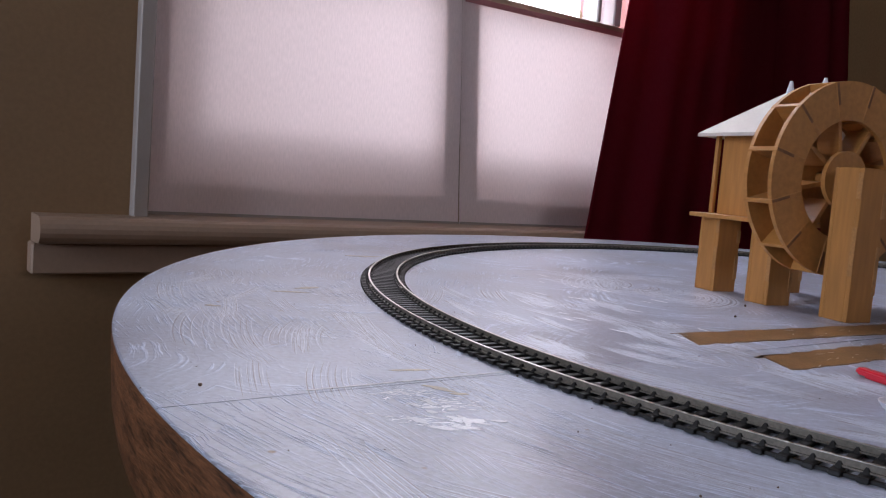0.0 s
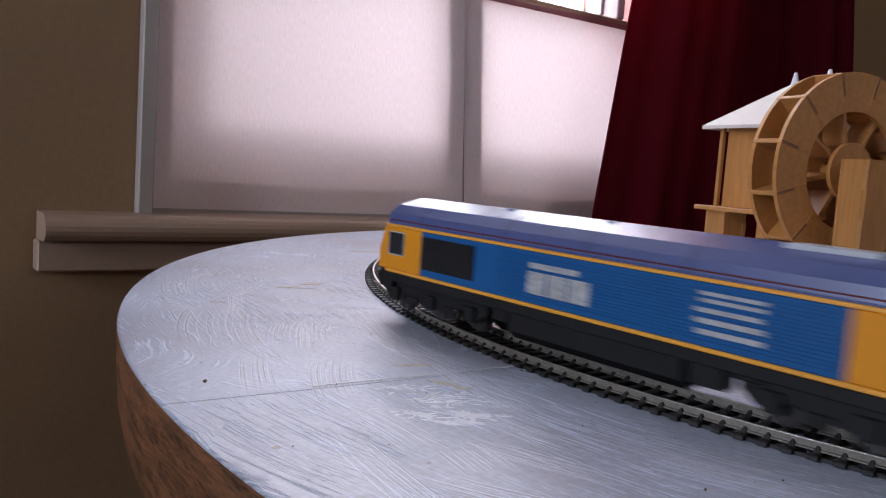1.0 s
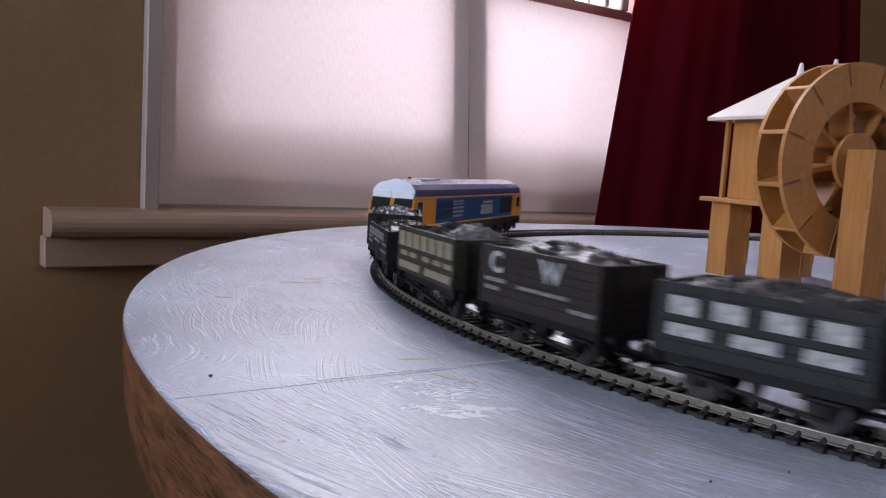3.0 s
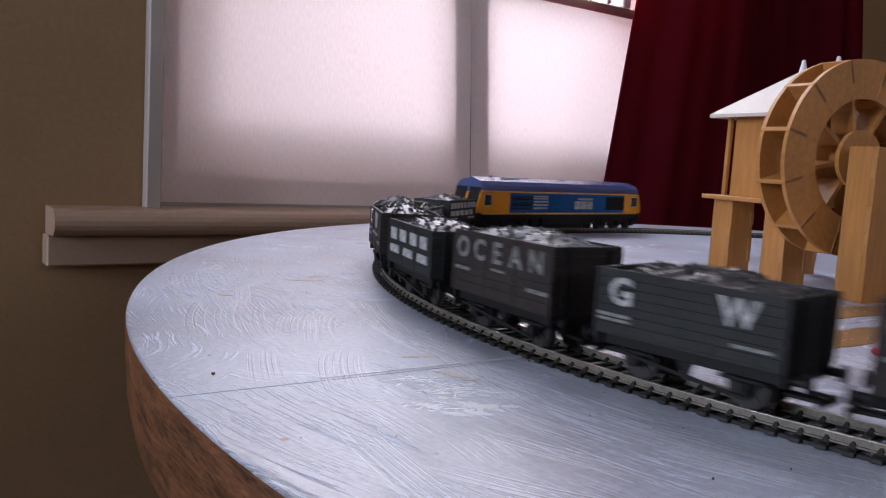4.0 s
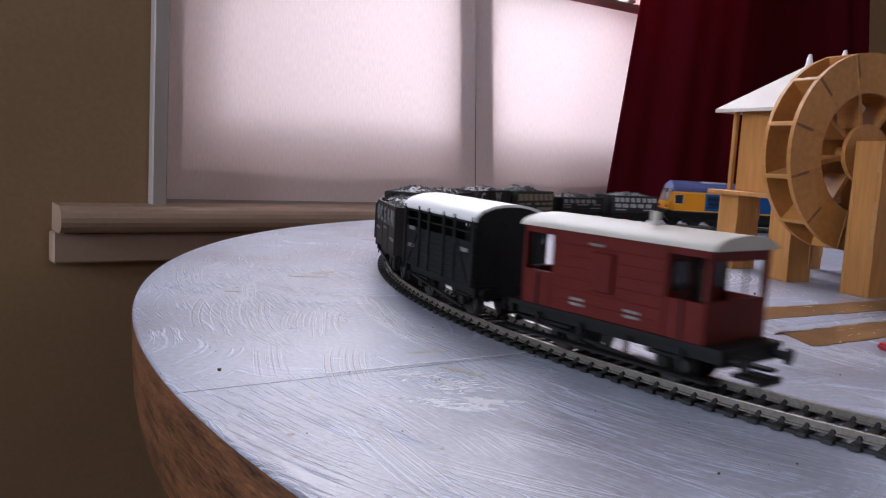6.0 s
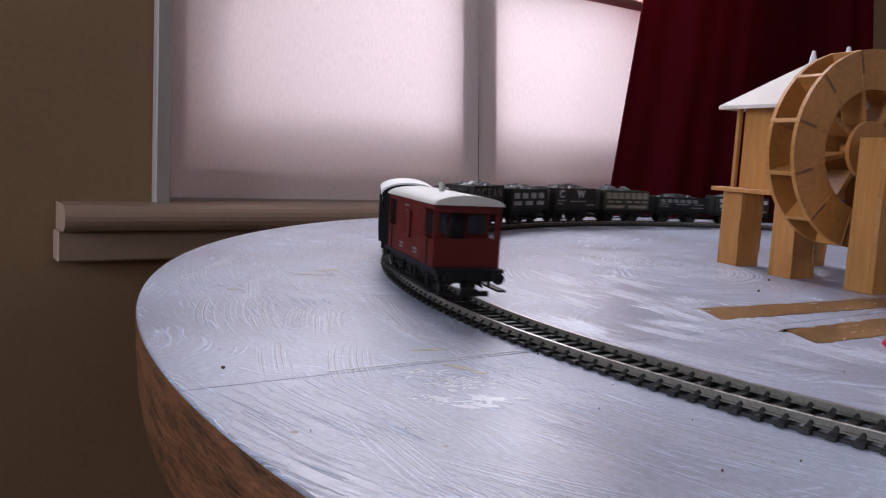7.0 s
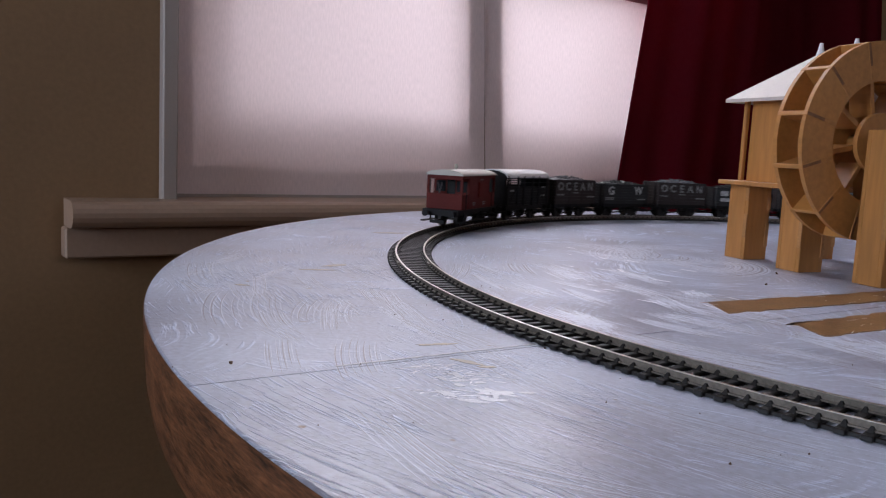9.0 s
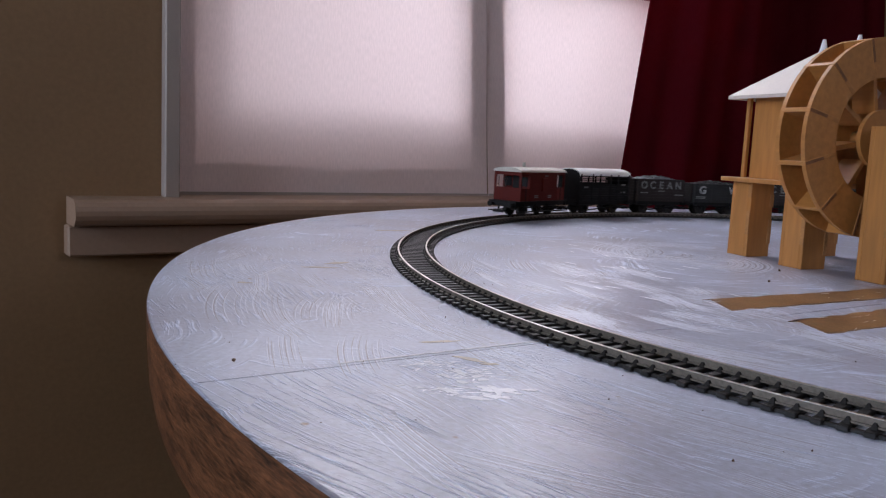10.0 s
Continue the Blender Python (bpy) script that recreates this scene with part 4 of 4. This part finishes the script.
    box(b, -118, 118, -12, 12, 11, 19.6, 0.3)
    part("chassis", b, BLACK, lo, "black chassis")
    b = BM()
    prism(b, [(-15.8, 15), (-15.8, 6.0), (-12.5, 3.0), (12.5, 3.0), (15.8, 6.0), (15.8, 15)], -36, 40, "x")
    part("fuel_tank", b, BLACK, lo, "black fuel tank")
    for x0, x1, z0, z1 in ((-50, -38, 6, 15.5), (42, 50, 8, 15.5), (-60, -52, 11, 16), (52, 58, 12, 16)):
        for s in (-1, 1):
            b = BM()
            box(b, x0, x1, *sorted((s * 9, s * 15.0)), z0, z1, 0.4)
            part("equipment_box", b, BLACK, lo, "black equipment box")
    for c in (-90, 90):
        bg = part("bogie", _bogie_frame(), BLACK, lo, "black three-axle bogie", mm(c, 0, 0))
        for x in (-26, 0, 26):
            wheelset(bg, x, 7.0)
    longer, deeper = 1.033, 1.16       # the body's true length over its cab fronts, and the depth of its sides below the roof line
    body = ("side_panel", "cab_side", "cab_front", "cab_window", "window_surround", "sole_stripe", "sole_bar", "louvre", "lettering", "grille", "headlight", "windscreen")
    for ob in [c for c in bpy.data.objects if c.parent is lo or (c.parent and c.parent.parent is lo)]:
        if ob.name.startswith("wheelset"):
            continue
        ob.data.transform(Matrix.Diagonal((longer, 1, 1, 1)))
        if ob.name.startswith(body):
            for v in ob.data.vertices:
                v.co.z = min(v.co.z, 0.0374 - (0.0374 - v.co.z) * deeper)
        if ob.name.startswith("buffer_beam"):
            for v in ob.data.vertices:
                v.co.z = 0.0095 + (v.co.z - 0.010) * 0.74
        ob.matrix_basis = Matrix.Translation((ob.matrix_basis.translation.x * (longer - 1), 0, 0)) @ ob.matrix_basis
    return lo


def _bogie_frame():
    b = BM()
    for s in (-1, 1):
        y0, y1 = sorted((s * 11.6, s * 13.6))
        prism(b, [(-36, 9), (-36, 13), (36, 13), (36, 9), (31, 5), (20, 8), (6, 5), (-6, 5), (-20, 8), (-31, 5)], y0, y1, "y")
        for x in (-26, 0, 26):
            box(b, x - 3.2, x + 3.2, *sorted((s * 13.2, s * 15.2)), 4.2, 10.4, 0.4)
        for x in (-13, 13):
            box(b, x - 4, x + 4, *sorted((s * 13.2, s * 14.6)), 3.6, 7.6, 0.4)
    box(b, -34, 34, -11, 11, 9.2, 10.8)
    return b


def underframe(wg, half, wb, r=6.2):
    b = BM()
    for s in (-1, 1):
        y0, y1 = sorted((s * 11.2, s * 13.0))
        box(b, -half, half, y0, y1, 9.8, 13.4, 0.2)
    for x in (-half, half - 1.8):
        box(b, x, x + 1.8, -15.2, 15.2, 9.6, 13.8, 0.2)
    box(b, -half + 2, half - 2, -6, 6, 11.2, 13.2)
    part("frame", b, BLACK, wg, "black underframe")
    for s in (-1, 1):
        b = BM()
        for x in (-wb / 2, wb / 2):
            prism(b, [(x - 5, 9.9), (x - 1.8, 4.6), (x + 1.8, 4.6), (x + 5, 9.9)], *sorted((s * 10.6, s * 11.4)), "y")
            box(b, x - 2, x + 2, *sorted((s * 11.2, s * 13.4)), 4.6, 8.4, 0.3)
            box(b, x - 7, x + 7, *sorted((s * 11.6, s * 13.0)), 8.3, 9.5, 0.2)
        prism(b, [(-3, 9.9), (-0.6, 4), (0.6, 4), (3, 9.9)], *sorted((s * 11.4, s * 12.0)), "y")
        part("axle_guard", b, BLACK, wg, "black axle boxes and springs")
        b = BM()
        prism(b, [(-wb / 2 - 2, 3.4), (0, 5.4), (half - 5, 8.4), (half - 5, 9.4), (0, 6.6), (-wb / 2 - 2, 4.4)], *sorted((s * 13.2, s * 13.9)), "y")
        part("brake_lever", b, BLACK, wg, "long brake lever")
    for s in (-1, 1):
        buffers(wg, s * half, 11.6, s)
        coupling(wg, s * (half - 1), s)
    for x in (-wb / 2, wb / 2):
        wheelset(wg, x, r)


def coal_heap(half, w, z, top, seed, lumps=150):
    rng = random.Random(seed)
    b = BM()
    nx, ny = 16, 8
    grid = [[b.verts.new((-half + 2 * half * i / nx, -w + 2 * w * k / ny, z + rng.uniform(-0.6, 0.8) + (top - z) * (math.sin(math.pi * i / nx) ** 0.5) * (math.sin(math.pi * k / ny) ** 0.6))) for k in range(ny + 1)] for i in range(nx + 1)]
    for i in range(nx):
        for k in range(ny):
            b.faces.new((grid[i][k], grid[i + 1][k], grid[i + 1][k + 1], grid[i][k + 1]))
    for _ in range(lumps):
        u, v = rng.random(), rng.random()
        zz = z + (top - z) * (math.sin(math.pi * u) ** 0.5) * (math.sin(math.pi * v) ** 0.6)
        m = Matrix.Translation((-half + 2 * half * u, -w + 2 * w * v, zz)) @ Euler([rng.uniform(0, 6) for _ in range(3)]).to_matrix().to_4x4()
        m = m @ Matrix.Diagonal((rng.uniform(1.0, 2.4), rng.uniform(0.9, 2.0), rng.uniform(0.8, 1.6), 1))
        vs = [b.verts.new(m @ Vector(c)) for c in ((1, 0, 0), (-1, 0.1, 0), (0, 1, 0.2), (0.1, -1, 0), (0, 0.2, 1), (0.1, 0, -1))]
        for f in ((0, 2, 4), (2, 1, 4), (1, 3, 4), (3, 0, 4), (2, 0, 5), (1, 2, 5), (3, 1, 5), (0, 3, 5)):
            b.faces.new([vs[i] for i in f])
    return b


def open_wagon(label, paint, coal, seed, marks, planks=7, top=37.0, iron=True, ink=None, low=0.0, part_load=False):
    """A private-owner open wagon: marks is a list of (text or None for a bar, x, z, size or (width, height))."""
    wg = thing("open_wagon", pose(0, 0, 0), label, "wagon", "goods wagons of the train")
    half, w, z0 = 31.4, 15.8, 13.6
    ph = (top - z0) / planks
    k = (top - z0) / 23.4
    b = BM()
    box(b, -half, half, -w, w, z0, z0 + 0.9)
    part("floor_board", b, paint, wg)
    for i in range(planks):
        for s in (-1, 1):
            b = BM()
            box(b, -half, half, *sorted((s * (w - 1.3), s * w)), z0 + 0.90 + i * ph, z0 + 0.82 + (i + 1) * ph, 0.09)
            part("plank", b, paint, wg)
            b = BM()
            box(b, *sorted((s * (half - 1.3), s * half)), -w + 1.35, w - 1.35, z0 + 0.90 + i * ph, z0 + 0.82 + (i + 1) * ph, 0.09)
            part("plank", b, paint, wg)
    if iron:
        for s in (-1, 1):
            for x in (-half + 0.8, -9.5, 9.5, half - 0.8):
                b = BM()
                box(b, x - 0.8, x + 0.8, *sorted((s * (w - 0.02), s * (w + 0.35))), z0, top + 0.2, 0.1)
                part("strap", b, paint, wg)
            for y in (-9.5, 9.5):
                b = BM()
                box(b, *sorted((s * (half - 0.02), s * (half + 0.8))), y - 1, y + 1, z0 - 3, top, 0.1)
                part("end_stanchion", b, BLACK, wg)
    part("coal_load", coal_heap(half - 1.4, w - 1.4, top - 2.5 - low, top + 3.5 - low * 0.8, seed), coal, wg, "heap of lump coal")
    if part_load:      # the rest of the coal is piled up at the rear
        for x, hx, up in ((-16, 13, 5.5), (8, 5, 4.0)):
            part("coal_load", coal_heap(hx, w - 2.2, top - 4.5, top + up, seed + 50 + int(hx), 60), COAL_GREY if hx > 6 else coal, wg, "pile of lump coal", mm(x, 0, 0))
    for s in (-1, 1):
        for txt, x, z, size in marks:
            z = z0 + (z - z0) * k
            size = size * k if txt else (size[0], size[1] * k)
            if txt:
                part("lettering", text_mesh(txt, size, ink or WHITE_MARK), None, wg, "white lettering", on_side(s, -s * x, w + 0.22, z))
            else:
                b = BM()
                box(b, -size[0] / 2, size[0] / 2, -size[1] / 2, size[1] / 2, -0.25, 0.25)
                part("marking", b, ink or GREY_MARK, wg, "pale marking bar", on_side(s, -s * x, w + 0.22, z))
    underframe(wg, half, 36)
    return wg


def letter_bars(xs, z, w, h):
    return [(None, x, z, (w, h)) for x in xs]


def cattle_wagon():
    wg = thing("cattle_wagon", pose(0, 0, 0), "black slatted cattle wagon with a white curved roof", "wagon", "goods wagons of the train")
    half, w, z0 = 37.0, 16.0, 13.6
    b = BM()
    box(b, -half, half, -w, w, z0, z0 + 0.9)
    part("floor_board", b, TARRED, wg)
    for s in (-1, 1):
        for i in range(7):
            z = z0 + 1 + i * 2.42
            b = BM()
            box(b, -half, half, *sorted((s * (w - 1.2), s * w)), z, z + 2.34, 0.1)
            part("slat", b, TARRED, wg)
        b = BM()
        box(b, -half, half, *sorted((s * (w - 1.2), s * w)), 38.6, 41.5, 0.15)
        box(b, -half, half, *sorted((s * (w - 0.9), s * (w - 0.2))), 34.8, 35.5, 0.1)
        for x in (-half + 1, -19, -8, 8, 19, half - 1):
            box(b, x - 1, x + 1, *sorted((s * (w - 0.02), s * (w + 0.8))), z0, 41.4, 0.15)
        part("side_frame", b, TARRED, wg, "black posts and top rail")
        for x0, x1 in ((-33, -19), (33, 19)):
            b = BM()
            prism(b, [(x0, 15), (x0 + (1.8 if x0 < 0 else -1.8), 15), (x1, 32), (x1 - (1.8 if x0 < 0 else -1.8), 32)], *sorted((s * w, s * (w + 0.5))), "y")
            part("brace", b, TARRED, wg, "diagonal brace")
        for x, z in ((-28, 27), (28, 30), (28, 22)):
            b = BM()
            box(b, x - 3.2, x + 3.2, *sorted((s * w, s * (w + 0.3))), z, z + 1.6)
            part("marking", b, GREY_MARK, wg, "small grey marking bar")
    for s in (-1, 1):
        b = BM()
        box(b, *sorted((s * (half - 1.2), s * half)), -w + 1.25, w - 1.25, z0 + 0.95, 40.5)
        part("end_board", b, TARRED, wg)
    arc = [(16.8 * math.cos(radians(a)), 40.4 + 6.6 * math.sin(radians(a))) for a in range(0, 181, 12)]
    inner = [(16.0 * math.cos(radians(a)), 39.6 + 6.4 * math.sin(radians(a))) for a in range(180, -1, -12)]
    b = BM()
    prism(b, arc + inner, -half - 1, half + 1, "x")
    part("roof", b, ROOF_WHITE, wg, "white curved roof", smooth=True)
    for s in (-1, 1):
        b = BM()
        prism(b, inner[::-1], *sorted((s * (half - 0.9), s * (half - 0.1))), "x")
        part("end_board", b, TARRED, wg)
    underframe(wg, half, 44)
    return wg


def brake_van():
    wg = thing("brake_van", pose(0, 0, 0), "red-brown brake van with cream roof and open verandahs", "wagon", "goods wagons of the train")
    half, w, z0, he = 44.5, 15.8, 14.0, 38.0      # underframe and body half lengths
    b = BM()
    box(b, -half, half, -w, w, z0 - 0.8, z0 + 0.8)
    part("floor_board", b, BLACK, wg)
    b = BM()
    box(b, -24, 24, -w, w, z0 + 0.85, 42.4, 0.3)
    part("cabin", b, VAN_RED, wg, "red-brown planked cabin")
    for s in (-1, 1):
        for i in range(7):
            b = BM()
            box(b, -23.6, 23.6, *sorted((s * w, s * (w + 0.2))), 15.2 + i * 3.8, 18.9 + i * 3.8, 0.08)
            part("plank", b, VAN_RED, wg)
        b = BM()
        box(b, -4, 5, *sorted((s * w, s * (w + 1.8))), 24, 37, 0.5)
        part("ducket", b, VAN_RED, wg, "red-brown side lookout")
        for x, z in ((-12, 19.5), (-12, 17.8), (11, 19.5), (11, 17.8), (4, 38.5)):
            b = BM()
            box(b, x - 3, x + 3, *sorted((s * (w + 0.2), s * (w + 0.45))), z, z + 0.9)
            part("marking", b, GREY_MARK, wg, "small grey marking bar")
        # verandah end wall with window openings between the posts
        b = BM()
        a, c = sorted((s * (he - 1.2), s * he))
        box(b, a, c, -w, w, z0 + 0.85, 27.5, 0.2)
        box(b, a, c, -w, w, 39.0, 42.4, 0.2)
        for y in (-w + 1.1, w - 1.1):
            box(b, a, c, y - 1.1, y + 1.1, 27.5, 39.0)
        part("verandah_end", b, VAN_RED, wg, "red verandah end wall with window openings")
        for yy in (-1, 1):
            b = BM()
            a, c = sorted((s * 24.05, s * (he - 1.25)))
            box(b, a, c, *sorted((yy * (w - 1.1), yy * w)), z0 + 0.85, 27.0, 0.2)
            box(b, a, c, *sorted((yy * (w - 1.1), yy * w)), 40.0, 42.4, 0.2)
            part("verandah_side", b, VAN_RED, wg)
            b = BM()
            rod(b, 0.35, 15, 38, "z", (s * 30, yy * (w + 0.4)), 6)
            part("handrail", b, BLACK, wg, "thin handrail")
        b = BM()
        box(b, -half + 2, half - 2, *sorted((s * 14.2, s * 18.2)), 4.4, 5.4, 0.2)
        for x in (-30, -10, 10, 30):
            box(b, x - 0.8, x + 0.8, *sorted((s * 14.4, s * 15.2)), 5.4, 12)
        part("footboard", b, BLACK, wg, "long black footboard")
    arc = [(16.6 * math.cos(radians(a)), 42.3 + 4.4 * math.sin(radians(a))) for a in range(0, 181, 12)]
    b = BM()
    prism(b, arc, -he - 1.6, he + 1.8, "x")
    part("roof", b, VAN_ROOF, wg, "cream curved roof", smooth=True)
    b = BM()
    rod(b, 1.4, 46, 51, "z", (-8, 3), 12)
    part("chimney", b, VAN_ROOF, wg, "small stove chimney", smooth=True)
    for end in (-1, 1):      # dark panes and boards on the cabin ends stand in for verandah shade
        for y0, y1 in ((-13.5, -5.0), (5.0, 13.5)):
            b = BM()
            box(b, *sorted((end * 23.9, end * 24.3)), y0, y1, 28.5, 37.5, 0.1)
            part("cabin_window", b, GLASS_DARK, wg, "dark pane added for the shade inside the verandah")
        b = BM()
        box(b, *sorted((end * 23.9, end * 24.4)), -3.6, 3.6, 15.5, 39.0, 0.1)
        part("cabin_door", b, BLACK, wg, "dark board added for the shade inside the verandah")
    for y, lean in ((6.6, 14), (8.2, -14)):      # brake column levers on the rear verandah
        b = BM()
        box(b, -0.25, 0.25, -0.35, 0.35, -5, 5)
        part("brake_stand", b, STEEL, wg, "thin dark brake stand", mm(-31, y, 31, lean, 0, 0))
    underframe(wg, half, 46)
    return wg


# ---- the train's run ----
WHEELS = []
FIRST, PITCH = 48.0, 80.4      # the first wagon behind the locomotive's gap, and from wagon to wagon, mm


def run(t):
    """Distance of the gap behind the locomotive along the track, mm: the train slows as it goes."""
    u = (t - 5.0) / 5.0
    return (((((-45.884 * u - 172.098) * u + 71.959) * u + 310.03) * u - 176.405) * u + 737.72) * u + 1038.423


def on_track(s, base):
    """The pose of a vehicle whose middle is at s mm along the circle and whose axles or pivots are base mm apart."""
    r = math.sqrt(R_TRACK ** 2 - (base * MM / 2) ** 2)
    a = -math.pi / 2 - s * MM / R_TRACK
    return Matrix.Translation((CX + r * math.cos(a), CY + r * math.sin(a), RAIL * MM)) @ Matrix.Rotation(a - math.pi / 2, 4, "Z")


TRAIN = []     # vehicle, its middle behind the locomotive's coupling gap, its wheelbase


def build_train():
    TRAIN.append((sheet_metal_loco(), -139.5, 192))
    bar = lambda x, z, w, h: (None, x, z, (w, h))
    makers = [
        lambda: open_wagon("dark grey open wagon with white lettered planks and grey coal", WAGON_GREY, COAL_GREY, 11,
                           letter_bars([-26, -19, -12, -4, 4, 12, 20, 27], 32.0, 5.2, 6.2) + letter_bars([-24, -14, -3, 8, 19], 23.6, 8, 5.4) + [bar(20, 17.6, 16, 1.6), bar(-20, 17.6, 14, 1.4)], planks=6, top=31.0, ink=WHITE_MARK),
        lambda: open_wagon("black open wagon with white block lettering, heaped with coal", WAGON_BLACK, COAL, 12,
                           letter_bars([-26, -17.5, -9, -0.5, 8, 16.5], 31.6, 5.4, 6.2) + [bar(-24, 26, 12, 1.6), bar(0, 26, 18, 1.6), bar(22, 26, 12, 1.6), bar(-24, 22, 12, 1.6), bar(20, 20, 16, 1.6)], planks=5, top=28.0),
        lambda: open_wagon("weathered beige and green planked open wagon, part filled with coal", WAGON_BEIGE, COAL, 13,
                           letter_bars([-26, -17.5, -8.8, 0, 8.8, 17.5, 26], 31.4, 6.8, 7.6) + letter_bars([-23, -12, 3, 15, 26], 23.8, 8, 2.4) + [bar(-16, 17.6, 25, 3.8), bar(16, 17.6, 27, 3.8)], ink=CREAM_MARK, low=5.5, top=33.5, part_load=True),
        lambda: open_wagon("dark brown open wagon with pale lettering and black coal", WAGON_BROWN, COAL, 14,
                           [("C", -22, 31, 12), ("W", 8, 31, 12), bar(-22, 24, 12, 1.6), bar(-24, 20.5, 8, 1.6), bar(4, 23, 26, 1.4), bar(24, 19, 12, 1.6)], top=34.5),
        lambda: open_wagon("grey planked open wagon with faded white bands and coal", WAGON_GREY, COAL, 15,
                           letter_bars([-22, -8, 7, 21], 30.5, 9, 6.4) + letter_bars([-20, 0, 20], 22, 13, 4.4), top=33.5, ink=WHITE_MARK),
        lambda: open_wagon("dark brown open wagon lettered OCEAN, heaped with coal", WAGON_BROWN, COAL_GREY, 16,
                           [("O", -24, 31, 11), ("C", -12.5, 31, 11), ("E", -1, 31, 11), ("A", 10.5, 31, 11), ("N", 22.5, 31, 11), bar(-24, 23, 10, 1.2), bar(0, 25, 8, 1.0), bar(24, 21, 12, 1.4)], ink=FADED_MARK),
        lambda: open_wagon("dark grey open wagon lettered G W, filled with coal", WAGON_GREY, COAL, 17,
                           [("G", -22, 29.5, 14), ("W", 17, 30, 13), bar(-24, 21, 12, 1.2), bar(-24, 19.2, 12, 1.0), bar(22, 19.5, 12, 1.2)], top=33.5),
        lambda: open_wagon("dark brown open wagon lettered OCEAN with a heaped coal load", WAGON_BROWN, COAL_GREY, 18,
                           [("O", -24, 31, 11), ("C", -12.5, 31, 11), ("E", -1, 31, 11), ("A", 10.5, 31, 11), ("N", 22.5, 31, 11), bar(-24, 23, 10, 1.2), bar(0, 25, 8, 1.0), bar(24, 21, 12, 1.4)], ink=FADED_MARK),
    ]
    for k, make in enumerate(makers):
        TRAIN.append((make(), FIRST + PITCH * k, 36))
    TRAIN.append((cattle_wagon(), 696.3, 44))
    TRAIN.append((brake_van(), 799.6, 46))


def motions():
    times = [i / 15 for i in range(151)]
    for ob, back, base in TRAIN:
        walk(ob, [(t, on_track(run(t) - back, base)) for t in times])
    fine = [i / 30 for i in range(301)]
    for ob, x, r in WHEELS:
        rest = Matrix.Translation((x * MM, 0, r * MM))
        walk(ob, [(t, rest @ Matrix.Rotation((run(t) / r) % (2 * math.pi), 4, "Y")) for t in fine])


room()
window()
blinds()
sheer_drape()
curtain()
table()
bare_patches()
paint_marks()
brush_strokes()
mill()
clutter()
build_train()
track()
motions()
